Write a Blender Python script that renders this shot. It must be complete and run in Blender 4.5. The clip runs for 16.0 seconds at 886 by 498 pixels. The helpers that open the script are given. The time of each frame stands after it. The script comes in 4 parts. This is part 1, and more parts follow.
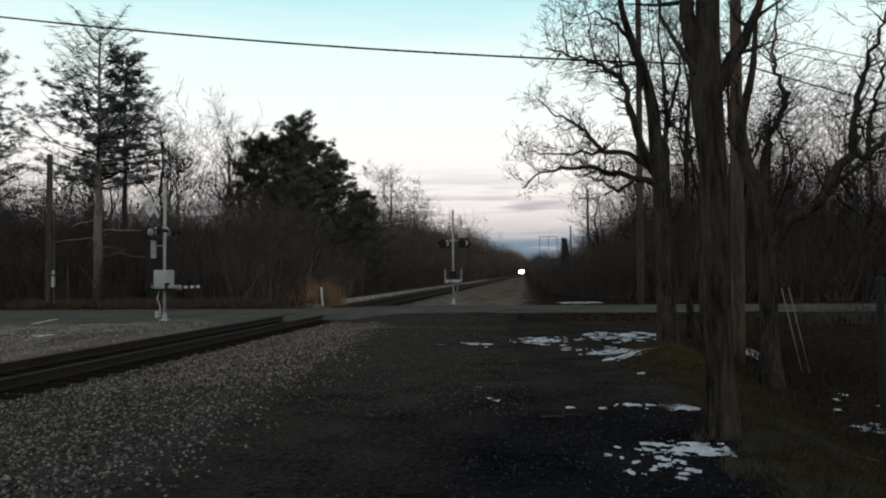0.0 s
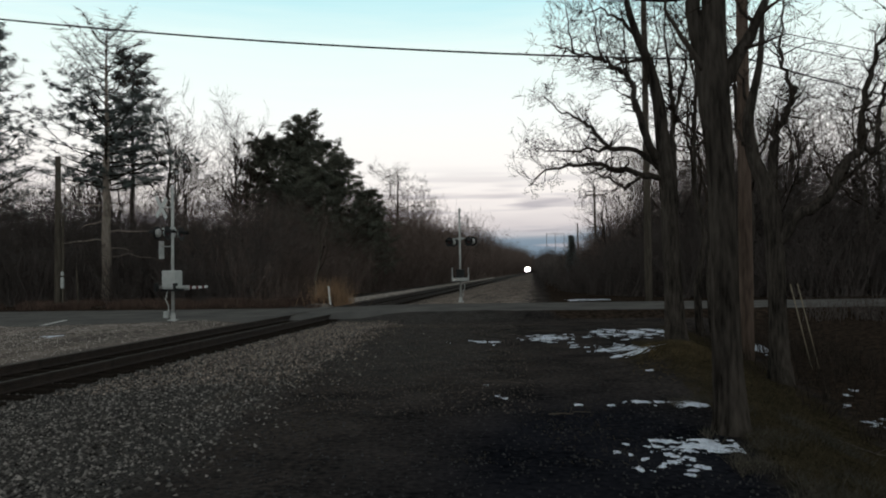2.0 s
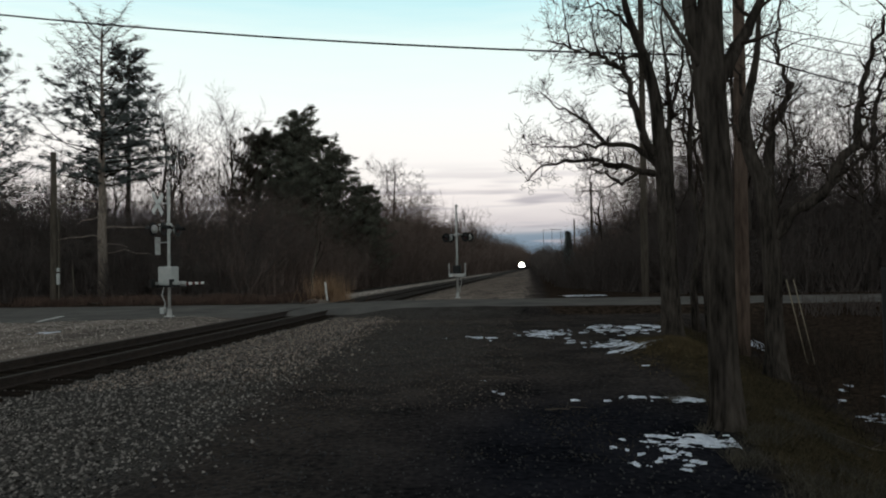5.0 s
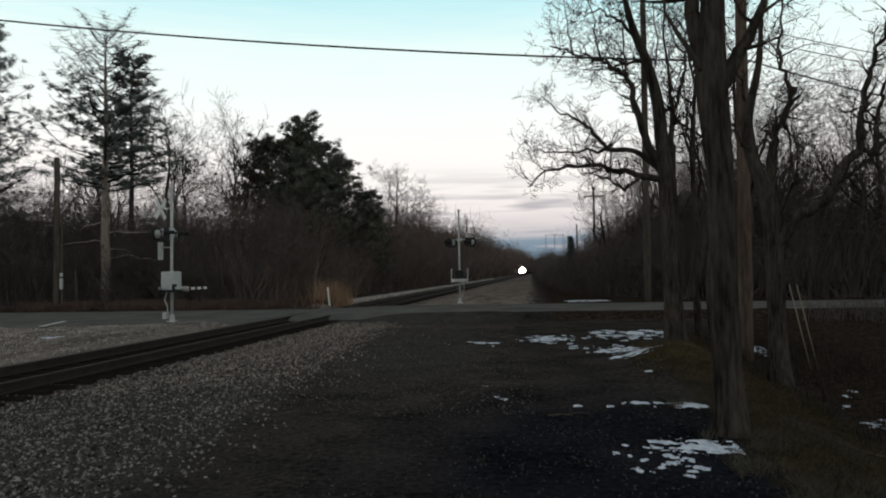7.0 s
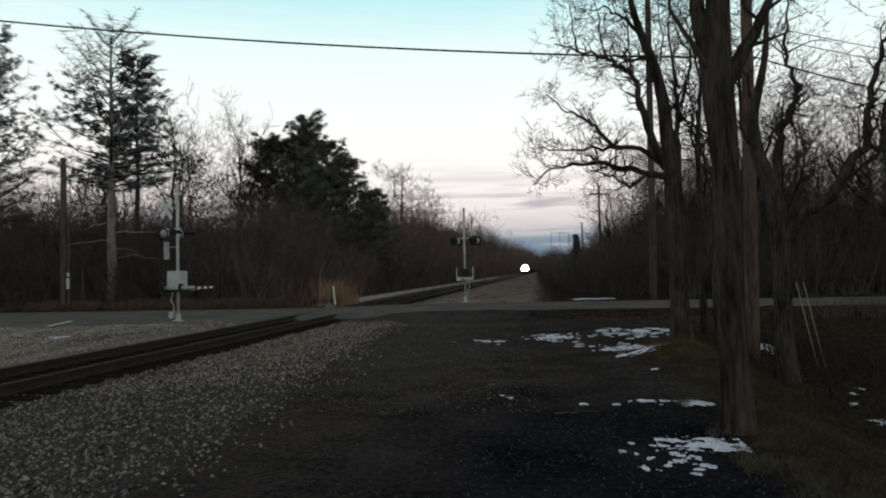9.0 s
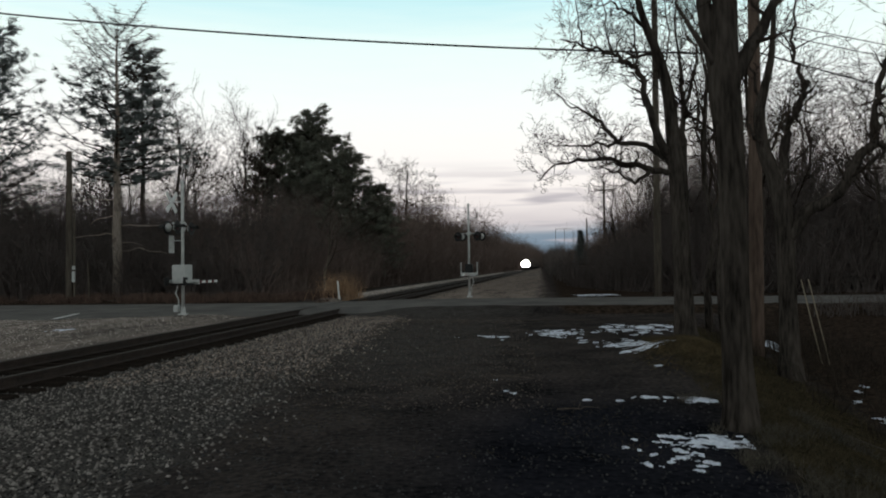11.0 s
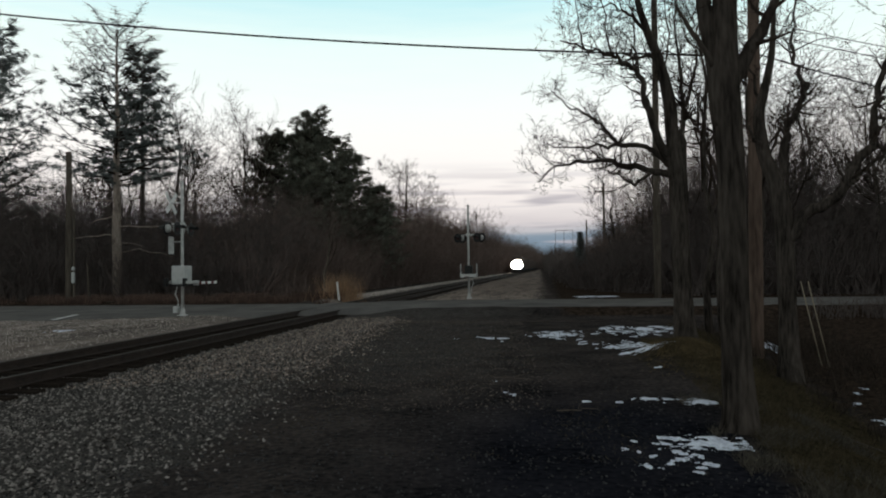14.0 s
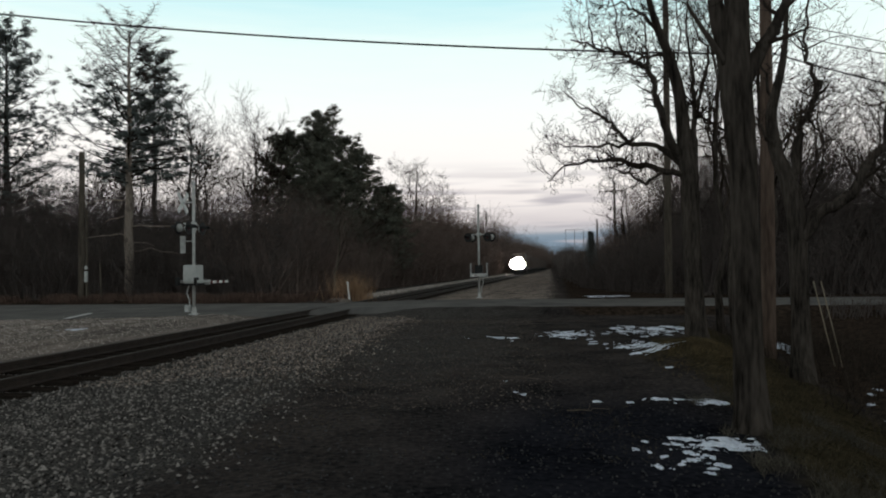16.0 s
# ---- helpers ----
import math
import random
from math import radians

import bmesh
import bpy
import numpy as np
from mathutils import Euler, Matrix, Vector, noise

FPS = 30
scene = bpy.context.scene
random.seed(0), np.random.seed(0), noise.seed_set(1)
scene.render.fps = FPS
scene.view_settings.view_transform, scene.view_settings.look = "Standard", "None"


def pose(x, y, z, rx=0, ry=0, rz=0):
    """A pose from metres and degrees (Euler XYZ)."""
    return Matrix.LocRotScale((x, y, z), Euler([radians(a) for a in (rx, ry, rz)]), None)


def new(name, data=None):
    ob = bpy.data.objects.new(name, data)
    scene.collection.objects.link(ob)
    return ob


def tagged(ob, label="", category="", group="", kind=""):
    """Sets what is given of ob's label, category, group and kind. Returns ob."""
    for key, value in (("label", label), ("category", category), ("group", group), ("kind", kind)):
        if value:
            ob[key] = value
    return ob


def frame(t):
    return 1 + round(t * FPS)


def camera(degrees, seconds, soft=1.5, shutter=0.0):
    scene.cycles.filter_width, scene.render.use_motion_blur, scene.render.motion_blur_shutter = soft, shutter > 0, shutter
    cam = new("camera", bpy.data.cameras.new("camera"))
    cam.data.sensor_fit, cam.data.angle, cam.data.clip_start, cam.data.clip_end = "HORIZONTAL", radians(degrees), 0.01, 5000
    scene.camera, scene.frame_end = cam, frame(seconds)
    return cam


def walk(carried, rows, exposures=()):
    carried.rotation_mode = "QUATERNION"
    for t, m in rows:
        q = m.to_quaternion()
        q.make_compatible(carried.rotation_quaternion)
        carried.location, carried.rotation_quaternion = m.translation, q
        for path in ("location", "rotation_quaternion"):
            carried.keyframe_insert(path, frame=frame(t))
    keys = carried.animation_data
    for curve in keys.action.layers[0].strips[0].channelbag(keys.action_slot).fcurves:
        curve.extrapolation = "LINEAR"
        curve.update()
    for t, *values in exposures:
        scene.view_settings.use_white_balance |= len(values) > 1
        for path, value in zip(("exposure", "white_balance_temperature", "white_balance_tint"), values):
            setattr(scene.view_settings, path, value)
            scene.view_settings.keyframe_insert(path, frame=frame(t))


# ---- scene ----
cam = camera(64.0, 16.0, soft=2.0)

# ------------------------------------------------------------ camera: held by hand on one spot
EYE = 1.62
TURNS = [  # seconds, pitch, roll, yaw
    (0.0, 1.99, 0.60, 7.30),
    (0.5, 1.78, 0.91, 7.49),
    (1.0, 1.81, 0.84, 7.85),
    (1.5, 2.26, 0.83, 7.87),
    (2.0, 1.86, 1.05, 7.87),
    (2.5, 2.11, 0.95, 7.81),
    (3.0, 2.36, 1.00, 7.69),
    (3.5, 1.99, 1.09, 7.47),
    (4.0, 1.59, 1.19, 7.51),
    (6.5, 1.49, 0.90, 7.79),
    (7.0, 1.94, 1.05, 7.81),
    (7.5, 2.19, 1.24, 8.09),
    (8.0, 1.68, 1.20, 8.11),
    (8.5, 1.52, 1.18, 8.45),
    (9.0, 1.83, 1.27, 8.24),
    (11.5, 1.41, 0.89, 8.62),
    (12.0, 1.71, 1.00, 8.56),
    (12.5, 1.71, 0.93, 8.62),
    (13.0, 1.39, 1.07, 8.18),
    (13.5, 1.53, 0.97, 8.29),
    (14.0, 1.56, 0.85, 8.55),
    (14.5, 1.90, 0.62, 8.40),
    (15.0, 1.22, 0.83, 9.08),
    (15.5, 1.35, 0.83, 8.90),
    (16.0, 1.53, 0.80, 9.37),
]
walk(cam, [(t, pose(0, 0, EYE, 90 + p, r, w)) for t, p, r, w in TURNS])

# ------------------------------------------------------------ world: dusk sky, brightest over the track
def make_world():
    w = bpy.data.worlds.new("dusk_sky")
    scene.world = w
    w.use_nodes = True
    nt = w.node_tree
    nt.nodes.clear()
    N = nt.nodes.new
    L = nt.links.new
    out = N("ShaderNodeOutputWorld")
    bg = N("ShaderNodeBackground")
    tc = N("ShaderNodeTexCoord")
    sep = N("ShaderNodeSeparateXYZ")
    L(tc.outputs["Generated"], sep.inputs[0])
    ramp = N("ShaderNodeValToRGB")
    cr = ramp.color_ramp
    stops = [(0.0, (0.06, 0.07, 0.08)), (0.01, (0.16, 0.23, 0.31)), (0.042, (0.25, 0.32, 0.39)), (0.06, (0.68, 0.63, 0.635)),
             (0.1, (0.96, 0.90, 0.865)), (0.16, (1.02, 0.995, 0.96)), (0.22, (0.975, 1.02, 1.0)), (0.30, (0.86, 1.02, 0.99)),
             (0.36, (0.58, 0.90, 0.945)), (0.44, (0.44, 0.58, 0.60)), (0.6, (0.29, 0.288, 0.288)), (1.0, (0.21, 0.205, 0.205))]
    while len(cr.elements) < len(stops):
        cr.elements.new(0.5)
    for e, (p, c) in zip(cr.elements, stops):
        e.position = p
        e.color = (*c, 1)
    # slight unevenness of the bands
    mp = N("ShaderNodeMapping")
    mp.inputs["Scale"].default_value = (5, 5, 55)
    L(tc.outputs["Generated"], mp.inputs[0])
    nz = N("ShaderNodeTexNoise")
    nz.inputs["Scale"].default_value = 1.6
    nz.inputs["Detail"].default_value = 5
    L(mp.outputs[0], nz.inputs[0])
    ms = N("ShaderNodeMath")
    ms.operation = "MULTIPLY_ADD"
    ms.inputs[1].default_value = 0.03
    ms.inputs[2].default_value = -0.015
    L(nz.outputs[0], ms.inputs[0])
    add = N("ShaderNodeMath")
    add.operation = "ADD"
    L(sep.outputs["Z"], add.inputs[0])
    L(ms.outputs[0], add.inputs[1])
    L(add.outputs[0], ramp.inputs[0])
    # long grey clouds low down
    mp2 = N("ShaderNodeMapping")
    mp2.inputs["Scale"].default_value = (4, 4, 48)
    mp2.inputs["Location"].default_value = (0.35, 0.2, 0.9)
    L(tc.outputs["Generated"], mp2.inputs[0])
    nz2 = N("ShaderNodeTexNoise")
    nz2.inputs["Scale"].default_value = 1.3
    nz2.inputs["Detail"].default_value = 2
    L(mp2.outputs[0], nz2.inputs[0])
    cl = N("ShaderNodeMapRange")
    cl.inputs[1].default_value = 0.50
    cl.inputs[2].default_value = 0.62
    L(nz2.outputs[0], cl.inputs[0])
    low = N("ShaderNodeMapRange")
    low.inputs[1].default_value = 0.15
    low.inputs[2].default_value = 0.08
    L(sep.outputs["Z"], low.inputs[0])
    mul = N("ShaderNodeMath")
    mul.operation = "MULTIPLY"
    L(cl.outputs[0], mul.inputs[0])
    L(low.outputs[0], mul.inputs[1])
    mix = N("ShaderNodeMix")
    mix.data_type = "RGBA"
    L(mul.outputs[0], mix.inputs[0])
    L(ramp.outputs[0], mix.inputs[6])
    mix.inputs[7].default_value = (0.47, 0.44, 0.475, 1)
    L(mix.outputs[2], bg.inputs[0])
    L(bg.outputs[0], out.inputs[0])


make_world()

# ------------------------------------------------------------ materials
def mat(name, c1, c2, scale=3.0, rough=0.85, metal=0.0, bump=0.3, fine=40.0, isl=0.0, stretch=(1, 1, 1), objrand=0.0, spec=0.25):
    m = bpy.data.materials.new(name)
    m.use_nodes = True
    nt = m.node_tree
    N, L = nt.nodes.new, nt.links.new
    b = nt.nodes["Principled BSDF"]
    b.inputs["Roughness"].default_value = rough
    b.inputs["Metallic"].default_value = metal
    b.inputs["Specular IOR Level"].default_value = 0.0 if rough >= 0.9 else spec
    tc = N("ShaderNodeTexCoord")
    mp = N("ShaderNodeMapping")
    mp.inputs["Scale"].default_value = stretch
    L(tc.outputs["Object"], mp.inputs[0])
    n1, n2 = N("ShaderNodeTexNoise"), N("ShaderNodeTexNoise")
    for n, s in ((n1, scale), (n2, fine)):
        n.inputs["Scale"].default_value = s
        n.inputs["Detail"].default_value = 5
        L(mp.outputs[0], n.inputs[0])
    av = N("ShaderNodeMath")
    av.operation = "MULTIPLY_ADD"
    av.inputs[1].default_value = 0.5
    L(n1.outputs[0], av.inputs[0])
    hf = N("ShaderNodeMath")
    hf.operation = "MULTIPLY"
    hf.inputs[1].default_value = 0.5
    L(n2.outputs[0], hf.inputs[0])
    L(hf.outputs[0], av.inputs[2])
    st = N("ShaderNodeMapRange")
    st.inputs[1].default_value = 0.36
    st.inputs[2].default_value = 0.64
    L(av.outputs[0], st.inputs[0])
    mx = N("ShaderNodeMix")
    mx.data_type = "RGBA"
    L(st.outputs[0], mx.inputs[0])
    mx.inputs[6].default_value = (*c1, 1)
    mx.inputs[7].default_value = (*c2, 1)
    col = mx.outputs[2]
    if isl or objrand:
        g = N("ShaderNodeNewGeometry") if isl else N("ShaderNodeObjectInfo")
        hsv = N("ShaderNodeHueSaturation")
        mr = N("ShaderNodeMapRange")
        k = isl or objrand
        mr.inputs[3].default_value = 1 - k
        mr.inputs[4].default_value = 1 + k
        L(g.outputs["Random Per Island" if isl else "Random"], mr.inputs[0])
        L(mr.outputs[0], hsv.inputs["Value"])
        L(col, hsv.inputs["Color"])
        col = hsv.outputs[0]
    L(col, b.inputs["Base Color"])
    if bump:
        bp = N("ShaderNodeBump")
        bp.inputs["Strength"].default_value = bump
        bp.inputs["Distance"].default_value = 0.02
        L(n2.outputs[0], bp.inputs["Height"])
        L(bp.outputs[0], b.inputs["Normal"])
    return m


def glow(name, c, strength):
    m = bpy.data.materials.new(name)
    m.use_nodes = True
    b = m.node_tree.nodes["Principled BSDF"]
    b.inputs["Emission Color"].default_value = (*c, 1)
    b.inputs["Emission Strength"].default_value = strength
    return m


def ground_material():
    m = mat("ground_soil", (0.013, 0.0125, 0.013), (0.066, 0.056, 0.051), 0.9, 0.95, bump=0.6, fine=14)
    nt = m.node_tree
    N, L = nt.nodes.new, nt.links.new
    b = nt.nodes["Principled BSDF"]
    base = b.inputs["Base Color"].links[0].from_socket
    at = N("ShaderNodeVertexColor")
    at.layer_name = "cover"
    sp = N("ShaderNodeSeparateColor")
    L(at.outputs[0], sp.inputs[0])
    tc = N("ShaderNodeTexCoord")
    col = base
    # first cover is gravel, kept dark to paint shaded gaps between the stones
    for i, (ca, cb, sc) in enumerate((((0.015, 0.0145, 0.014), (0.10, 0.093, 0.086), 34), ((0.016, 0.0145, 0.009), (0.05, 0.039, 0.023), 9), ((0.015, 0.012, 0.010), (0.05, 0.036, 0.027), 7))):
        n = N("ShaderNodeTexNoise")
        n.inputs["Scale"].default_value = sc
        n.inputs["Detail"].default_value = 6
        L(tc.outputs["Object"], n.inputs[0])
        r = N("ShaderNodeMapRange")
        r.inputs[1].default_value = 0.35
        r.inputs[2].default_value = 0.65
        L(n.outputs[0], r.inputs[0])
        cm = N("ShaderNodeMix")
        cm.data_type = "RGBA"
        L(r.outputs[0], cm.inputs[0])
        cm.inputs[6].default_value = (*ca, 1)
        cm.inputs[7].default_value = (*cb, 1)
        # ragged borders between covers
        e = N("ShaderNodeMath")
        e.operation = "ADD"
        n2 = N("ShaderNodeTexNoise")
        n2.inputs["Scale"].default_value = 2.2
        n2.inputs["Detail"].default_value = 5
        L(tc.outputs["Object"], n2.inputs[0])
        L(sp.outputs[i], e.inputs[0])
        L(n2.outputs[0], e.inputs[1])
        r2 = N("ShaderNodeMapRange")
        r2.inputs[1].default_value = 0.8
        r2.inputs[2].default_value = 1.2
        L(e.outputs[0], r2.inputs[0])
        fm = N("ShaderNodeMix")
        fm.data_type = "RGBA"
        L(r2.outputs[0], fm.inputs[0])
        L(col, fm.inputs[6])
        L(cm.outputs[2], fm.inputs[7])
        col = fm.outputs[2]
    # tan fines of the gravel lane beside the track
    la = N("ShaderNodeVertexColor")
    la.layer_name = "lane"
    ln = N("ShaderNodeTexNoise")
    ln.inputs["Scale"].default_value = 1.0
    ln.inputs["Detail"].default_value = 9
    ln.inputs["Roughness"].default_value = 0.68
    lp = N("ShaderNodeMapping")
    lp.inputs["Scale"].default_value = (1.1, 0.22, 1)
    L(tc.outputs["Object"], lp.inputs[0])
    L(lp.outputs[0], ln.inputs[0])
    lr = N("ShaderNodeMapRange")
    lr.inputs[1].default_value = 0.36
    lr.inputs[2].default_value = 0.64
    L(ln.outputs[0], lr.inputs[0])
    lc = N("ShaderNodeMix")
    lc.data_type = "RGBA"
    L(lr.outputs[0], lc.inputs[0])
    lc.inputs[6].default_value = (0.075, 0.063, 0.054, 1)
    lc.inputs[7].default_value = (0.29, 0.245, 0.215, 1)
    lm = N("ShaderNodeMix")
    lm.data_type = "RGBA"
    L(la.outputs[0], lm.inputs[0])
    L(col, lm.inputs[6])
    L(lc.outputs[2], lm.inputs[7])
    col = lm.outputs[2]
    # soil colour painted darker and bluer in the right foreground
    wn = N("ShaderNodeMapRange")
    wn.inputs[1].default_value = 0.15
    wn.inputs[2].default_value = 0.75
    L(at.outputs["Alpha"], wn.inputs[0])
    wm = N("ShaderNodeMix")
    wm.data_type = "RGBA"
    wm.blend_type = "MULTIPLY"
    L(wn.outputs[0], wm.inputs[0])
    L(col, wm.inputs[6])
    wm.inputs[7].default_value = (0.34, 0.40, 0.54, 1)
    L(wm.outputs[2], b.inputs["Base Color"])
    return m


M_GROUND = ground_material()
M_ASPHALT = mat("worn_asphalt", (0.08, 0.079, 0.077), (0.165, 0.158, 0.148), 0.7, 0.9, bump=0.4, fine=60)
M_STONE = mat("ballast_stone", (0.058, 0.053, 0.05), (0.213, 0.193, 0.177), 9, 0.9, bump=0.3, fine=30, isl=0.9)
# brown stone, also lightened for the bright tops a grazing view shows
M_TANMIX = mat("brown_ballast_stone", (0.105, 0.085, 0.073), (0.325, 0.262, 0.222), 9, 0.95, bump=0, isl=0.8)
M_CHIP = mat("ballast_chip", (0.02, 0.02, 0.02), (0.26, 0.245, 0.23), 30, 0.95, bump=0, isl=0.9)
M_EARTH = mat("earth_stones", (0.05, 0.042, 0.036), (0.125, 0.104, 0.09), 9, 0.95, bump=0, isl=0.4)
M_TAN = mat("tan_gravel", (0.17, 0.14, 0.117), (0.36, 0.30, 0.255), 9, 0.95, bump=0, isl=0.3)
M_PALE = mat("pale_ballast", (0.25, 0.222, 0.2), (0.47, 0.42, 0.38), 9, 0.95, bump=0, isl=0.5)
M_CRUMB = mat("soil_crumbs", (0.02, 0.02, 0.0215), (0.06, 0.058, 0.058), 9, 0.95, bump=0, isl=0.45)
M_TIE = mat("tarred_tie_wood", (0.012, 0.010, 0.009), (0.04, 0.032, 0.026), 2, 0.9, bump=0.6, fine=30, stretch=(1, 6, 6))
M_RAIL = mat("rusty_rail_steel", (0.016, 0.012, 0.010), (0.042, 0.029, 0.023), 4, 0.8, 0.0, bump=0.3)
M_RAILTOP = mat("worn_rail_steel", (0.035, 0.03, 0.027), (0.07, 0.062, 0.056), 6, 0.85, 0.0, bump=0.1)
M_BARK = mat("rough_bark", (0.012, 0.0102, 0.0088), (0.08, 0.067, 0.057), 5, 0.95, bump=1.0, fine=22, stretch=(1, 1, 0.18))
M_BARKPALE = mat("pale_pine_bark", (0.12, 0.097, 0.08), (0.32, 0.265, 0.225), 3, 0.95, bump=0.8, fine=12, stretch=(1, 1, 0.25))
M_WEED = mat("brown_weed_stems", (0.05, 0.034, 0.028), (0.135, 0.09, 0.072), 1, 0.95, bump=0, isl=0.4)
M_BARKRED = mat("reddish_bark", (0.055, 0.039, 0.031), (0.16, 0.115, 0.092), 3, 0.95, bump=1.0, fine=14, stretch=(1, 1, 0.15))
M_TWIG = mat("twig_bark", (0.02, 0.016, 0.013), (0.055, 0.043, 0.035), 3, 0.95, bump=0, isl=0.4)
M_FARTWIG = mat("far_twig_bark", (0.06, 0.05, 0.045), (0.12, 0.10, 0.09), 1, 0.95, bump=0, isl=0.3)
M_BRUSH = mat("brush_stems", (0.085, 0.063, 0.055), (0.18, 0.135, 0.116), 0.4, 0.95, bump=0, isl=0.3, fine=5)
# brush colour darkened to stand for shade under the trees
M_SHADEBRUSH = mat("shade_toned_brush_stems", (0.058, 0.048, 0.044), (0.12, 0.10, 0.092), 0.4, 0.95, bump=0, isl=0.15, fine=5)
# dark tone for the shaded inside of the woods
M_THICK = mat("thicket_hull", (0.03, 0.023, 0.019), (0.075, 0.056, 0.045), 0.6, 1.0, bump=0.8, fine=6)
# needle green lightened and blued to carry the sky's glare
M_NEEDLE = mat("pine_needles", (0.082, 0.096, 0.094), (0.165, 0.182, 0.174), 0.7, 0.9, bump=0, isl=0.45, fine=6)
M_SPRUCE = mat("conifer_needles", (0.085, 0.088, 0.07), (0.175, 0.176, 0.138), 0.5, 0.9, bump=0, isl=0.45, fine=5)
M_GRASS = mat("dry_grass", (0.20, 0.125, 0.08), (0.36, 0.235, 0.145), 2, 0.9, bump=0, isl=0.35)
M_MOSS = mat("winter_grass", (0.028, 0.024, 0.015), (0.085, 0.068, 0.042), 3, 0.95, bump=0, isl=0.4)
M_MOUND = mat("mound_grass", (0.055, 0.042, 0.022), (0.14, 0.102, 0.055), 3, 0.95, bump=0, isl=0.4)
M_STRAW = mat("grey_straw", (0.04, 0.036, 0.03), (0.10, 0.088, 0.07), 3, 0.95, bump=0, isl=0.5)
# snow colour tinted blue for the sky's light; the darker mottling is dirt
M_SNOW = mat("old_snow", (0.46, 0.50, 0.60), (0.82, 0.87, 0.95), 7, 0.7, bump=0.6, fine=30)
M_ALU = mat("dull_aluminium", (0.34, 0.34, 0.33), (0.55, 0.55, 0.53), 5, 0.55, 0.25, bump=0.1)
M_BOX = mat("grey_painted_steel", (0.36, 0.37, 0.36), (0.50, 0.50, 0.48), 4, 0.6, bump=0.1)
M_DARK = mat("black_painted_metal", (0.008, 0.008, 0.008), (0.02, 0.02, 0.02), 4, 0.6, bump=0.1)
M_RED = mat("red_reflective_sheet", (0.07, 0.012, 0.010), (0.13, 0.02, 0.016), 6, 0.5, bump=0)
M_WHITE = mat("white_reflective_sheet", (0.62, 0.62, 0.6), (0.8, 0.8, 0.78), 6, 0.55, bump=0)
M_LENS = mat("red_lens", (0.03, 0.004, 0.004), (0.05, 0.006, 0.006), 5, 0.5, bump=0)
M_POLE = mat("weathered_pole_wood", (0.05, 0.042, 0.034), (0.125, 0.105, 0.086), 3, 0.9, bump=0.6, fine=14, stretch=(1, 1, 0.12))
M_WIRE = mat("black_cable", (0.01, 0.01, 0.011), (0.02, 0.02, 0.022), 3, 0.7, bump=0)
M_YELLOW = mat("faded_yellow_plastic", (0.15, 0.12, 0.085), (0.26, 0.215, 0.155), 4, 0.6, bump=0)
M_PAINT = mat("white_road_paint", (0.3, 0.3, 0.29), (0.62, 0.62, 0.6), 3, 0.8, bump=0.2)
M_LOCO = mat("dark_brown_loco_paint", (0.03, 0.023, 0.019), (0.055, 0.04, 0.032), 1, 0.6, bump=0)
M_CAR = mat("weathered_wagon_paint", (0.07, 0.055, 0.048), (0.15, 0.12, 0.105), 0.6, 0.8, bump=0, objrand=0.3)
# glow of the discs that stand in for headlamp glare
M_GLARE = glow("headlight_glare", (1.0, 0.95, 0.86), 30.0)
M_GLASS = mat("dark_cab_glass", (0.01, 0.012, 0.014), (0.02, 0.022, 0.025), 2, 0.1, bump=0)


# ------------------------------------------------------------ mesh building
class Geo:
    """Collects vertices and faces of one mesh."""

    def __init__(self):
        self.v, self.f = [], []

    def tube(self, pts, rads, n=6, cap=True):
        pts = [Vector(p) for p in pts]
        base = len(self.v)
        side = None
        for i, p in enumerate(pts):
            d = (pts[min(i + 1, len(pts) - 1)] - pts[max(i - 1, 0)]).normalized()
            if side is None:
                side = d.orthogonal().normalized()
            side = (side - d * side.dot(d)).normalized()
            up = d.cross(side)
            for k in range(n):
                a = 2 * math.pi * k / n
                self.v.append(tuple(p + (side * math.cos(a) + up * math.sin(a)) * rads[i]))
        for i in range(len(pts) - 1):
            for k in range(n):
                a, b = base + i * n + k, base + i * n + (k + 1) % n
                self.f.append((a, b, b + n, a + n))
        if cap:
            self.f.append(tuple(base + k for k in range(n))[::-1])
            self.f.append(tuple(base + (len(pts) - 1) * n + k for k in range(n)))

    def box(self, x0, x1, y0, y1, z0, z1, bevel=0.0, m=None):
        bm = bmesh.new()
        bmesh.ops.create_cube(bm, size=1)
        for v in bm.verts:
            v.co = Vector(((x0 + x1) / 2 + v.co.x * (x1 - x0), (y0 + y1) / 2 + v.co.y * (y1 - y0), (z0 + z1) / 2 + v.co.z * (z1 - z0)))
        if bevel:
            bmesh.ops.bevel(bm, geom=bm.edges[:], offset=bevel, segments=2, affect="EDGES", profile=0.6)
        if m:
            bmesh.ops.transform(bm, matrix=m, verts=bm.verts[:])
        self.bm(bm)

    def bm(self, bm):
        base = len(self.v)
        bm.verts.index_update()
        self.v += [tuple(v.co) for v in bm.verts]
        self.f += [tuple(base + v.index for v in f.verts) for f in bm.faces]
        bm.free()

    def spike(self, a, b, r):
        a, b = Vector(a), Vector(b)
        d = (b - a)
        s = d.orthogonal().normalized() * r
        u = d.cross(s).normalized() * r
        i = len(self.v)
        self.v += [tuple(a + s), tuple(a - s * 0.5 + u * 0.87), tuple(a - s * 0.5 - u * 0.87), tuple(b)]
        self.f += [(i, i + 1, i + 3), (i + 1, i + 2, i + 3), (i + 2, i, i + 3)]

    def mesh(self, name, smooth=False):
        me = bpy.data.meshes.new(name)
        me.from_pydata(self.v, [], self.f)
        if smooth:
            me.shade_smooth()
        return me


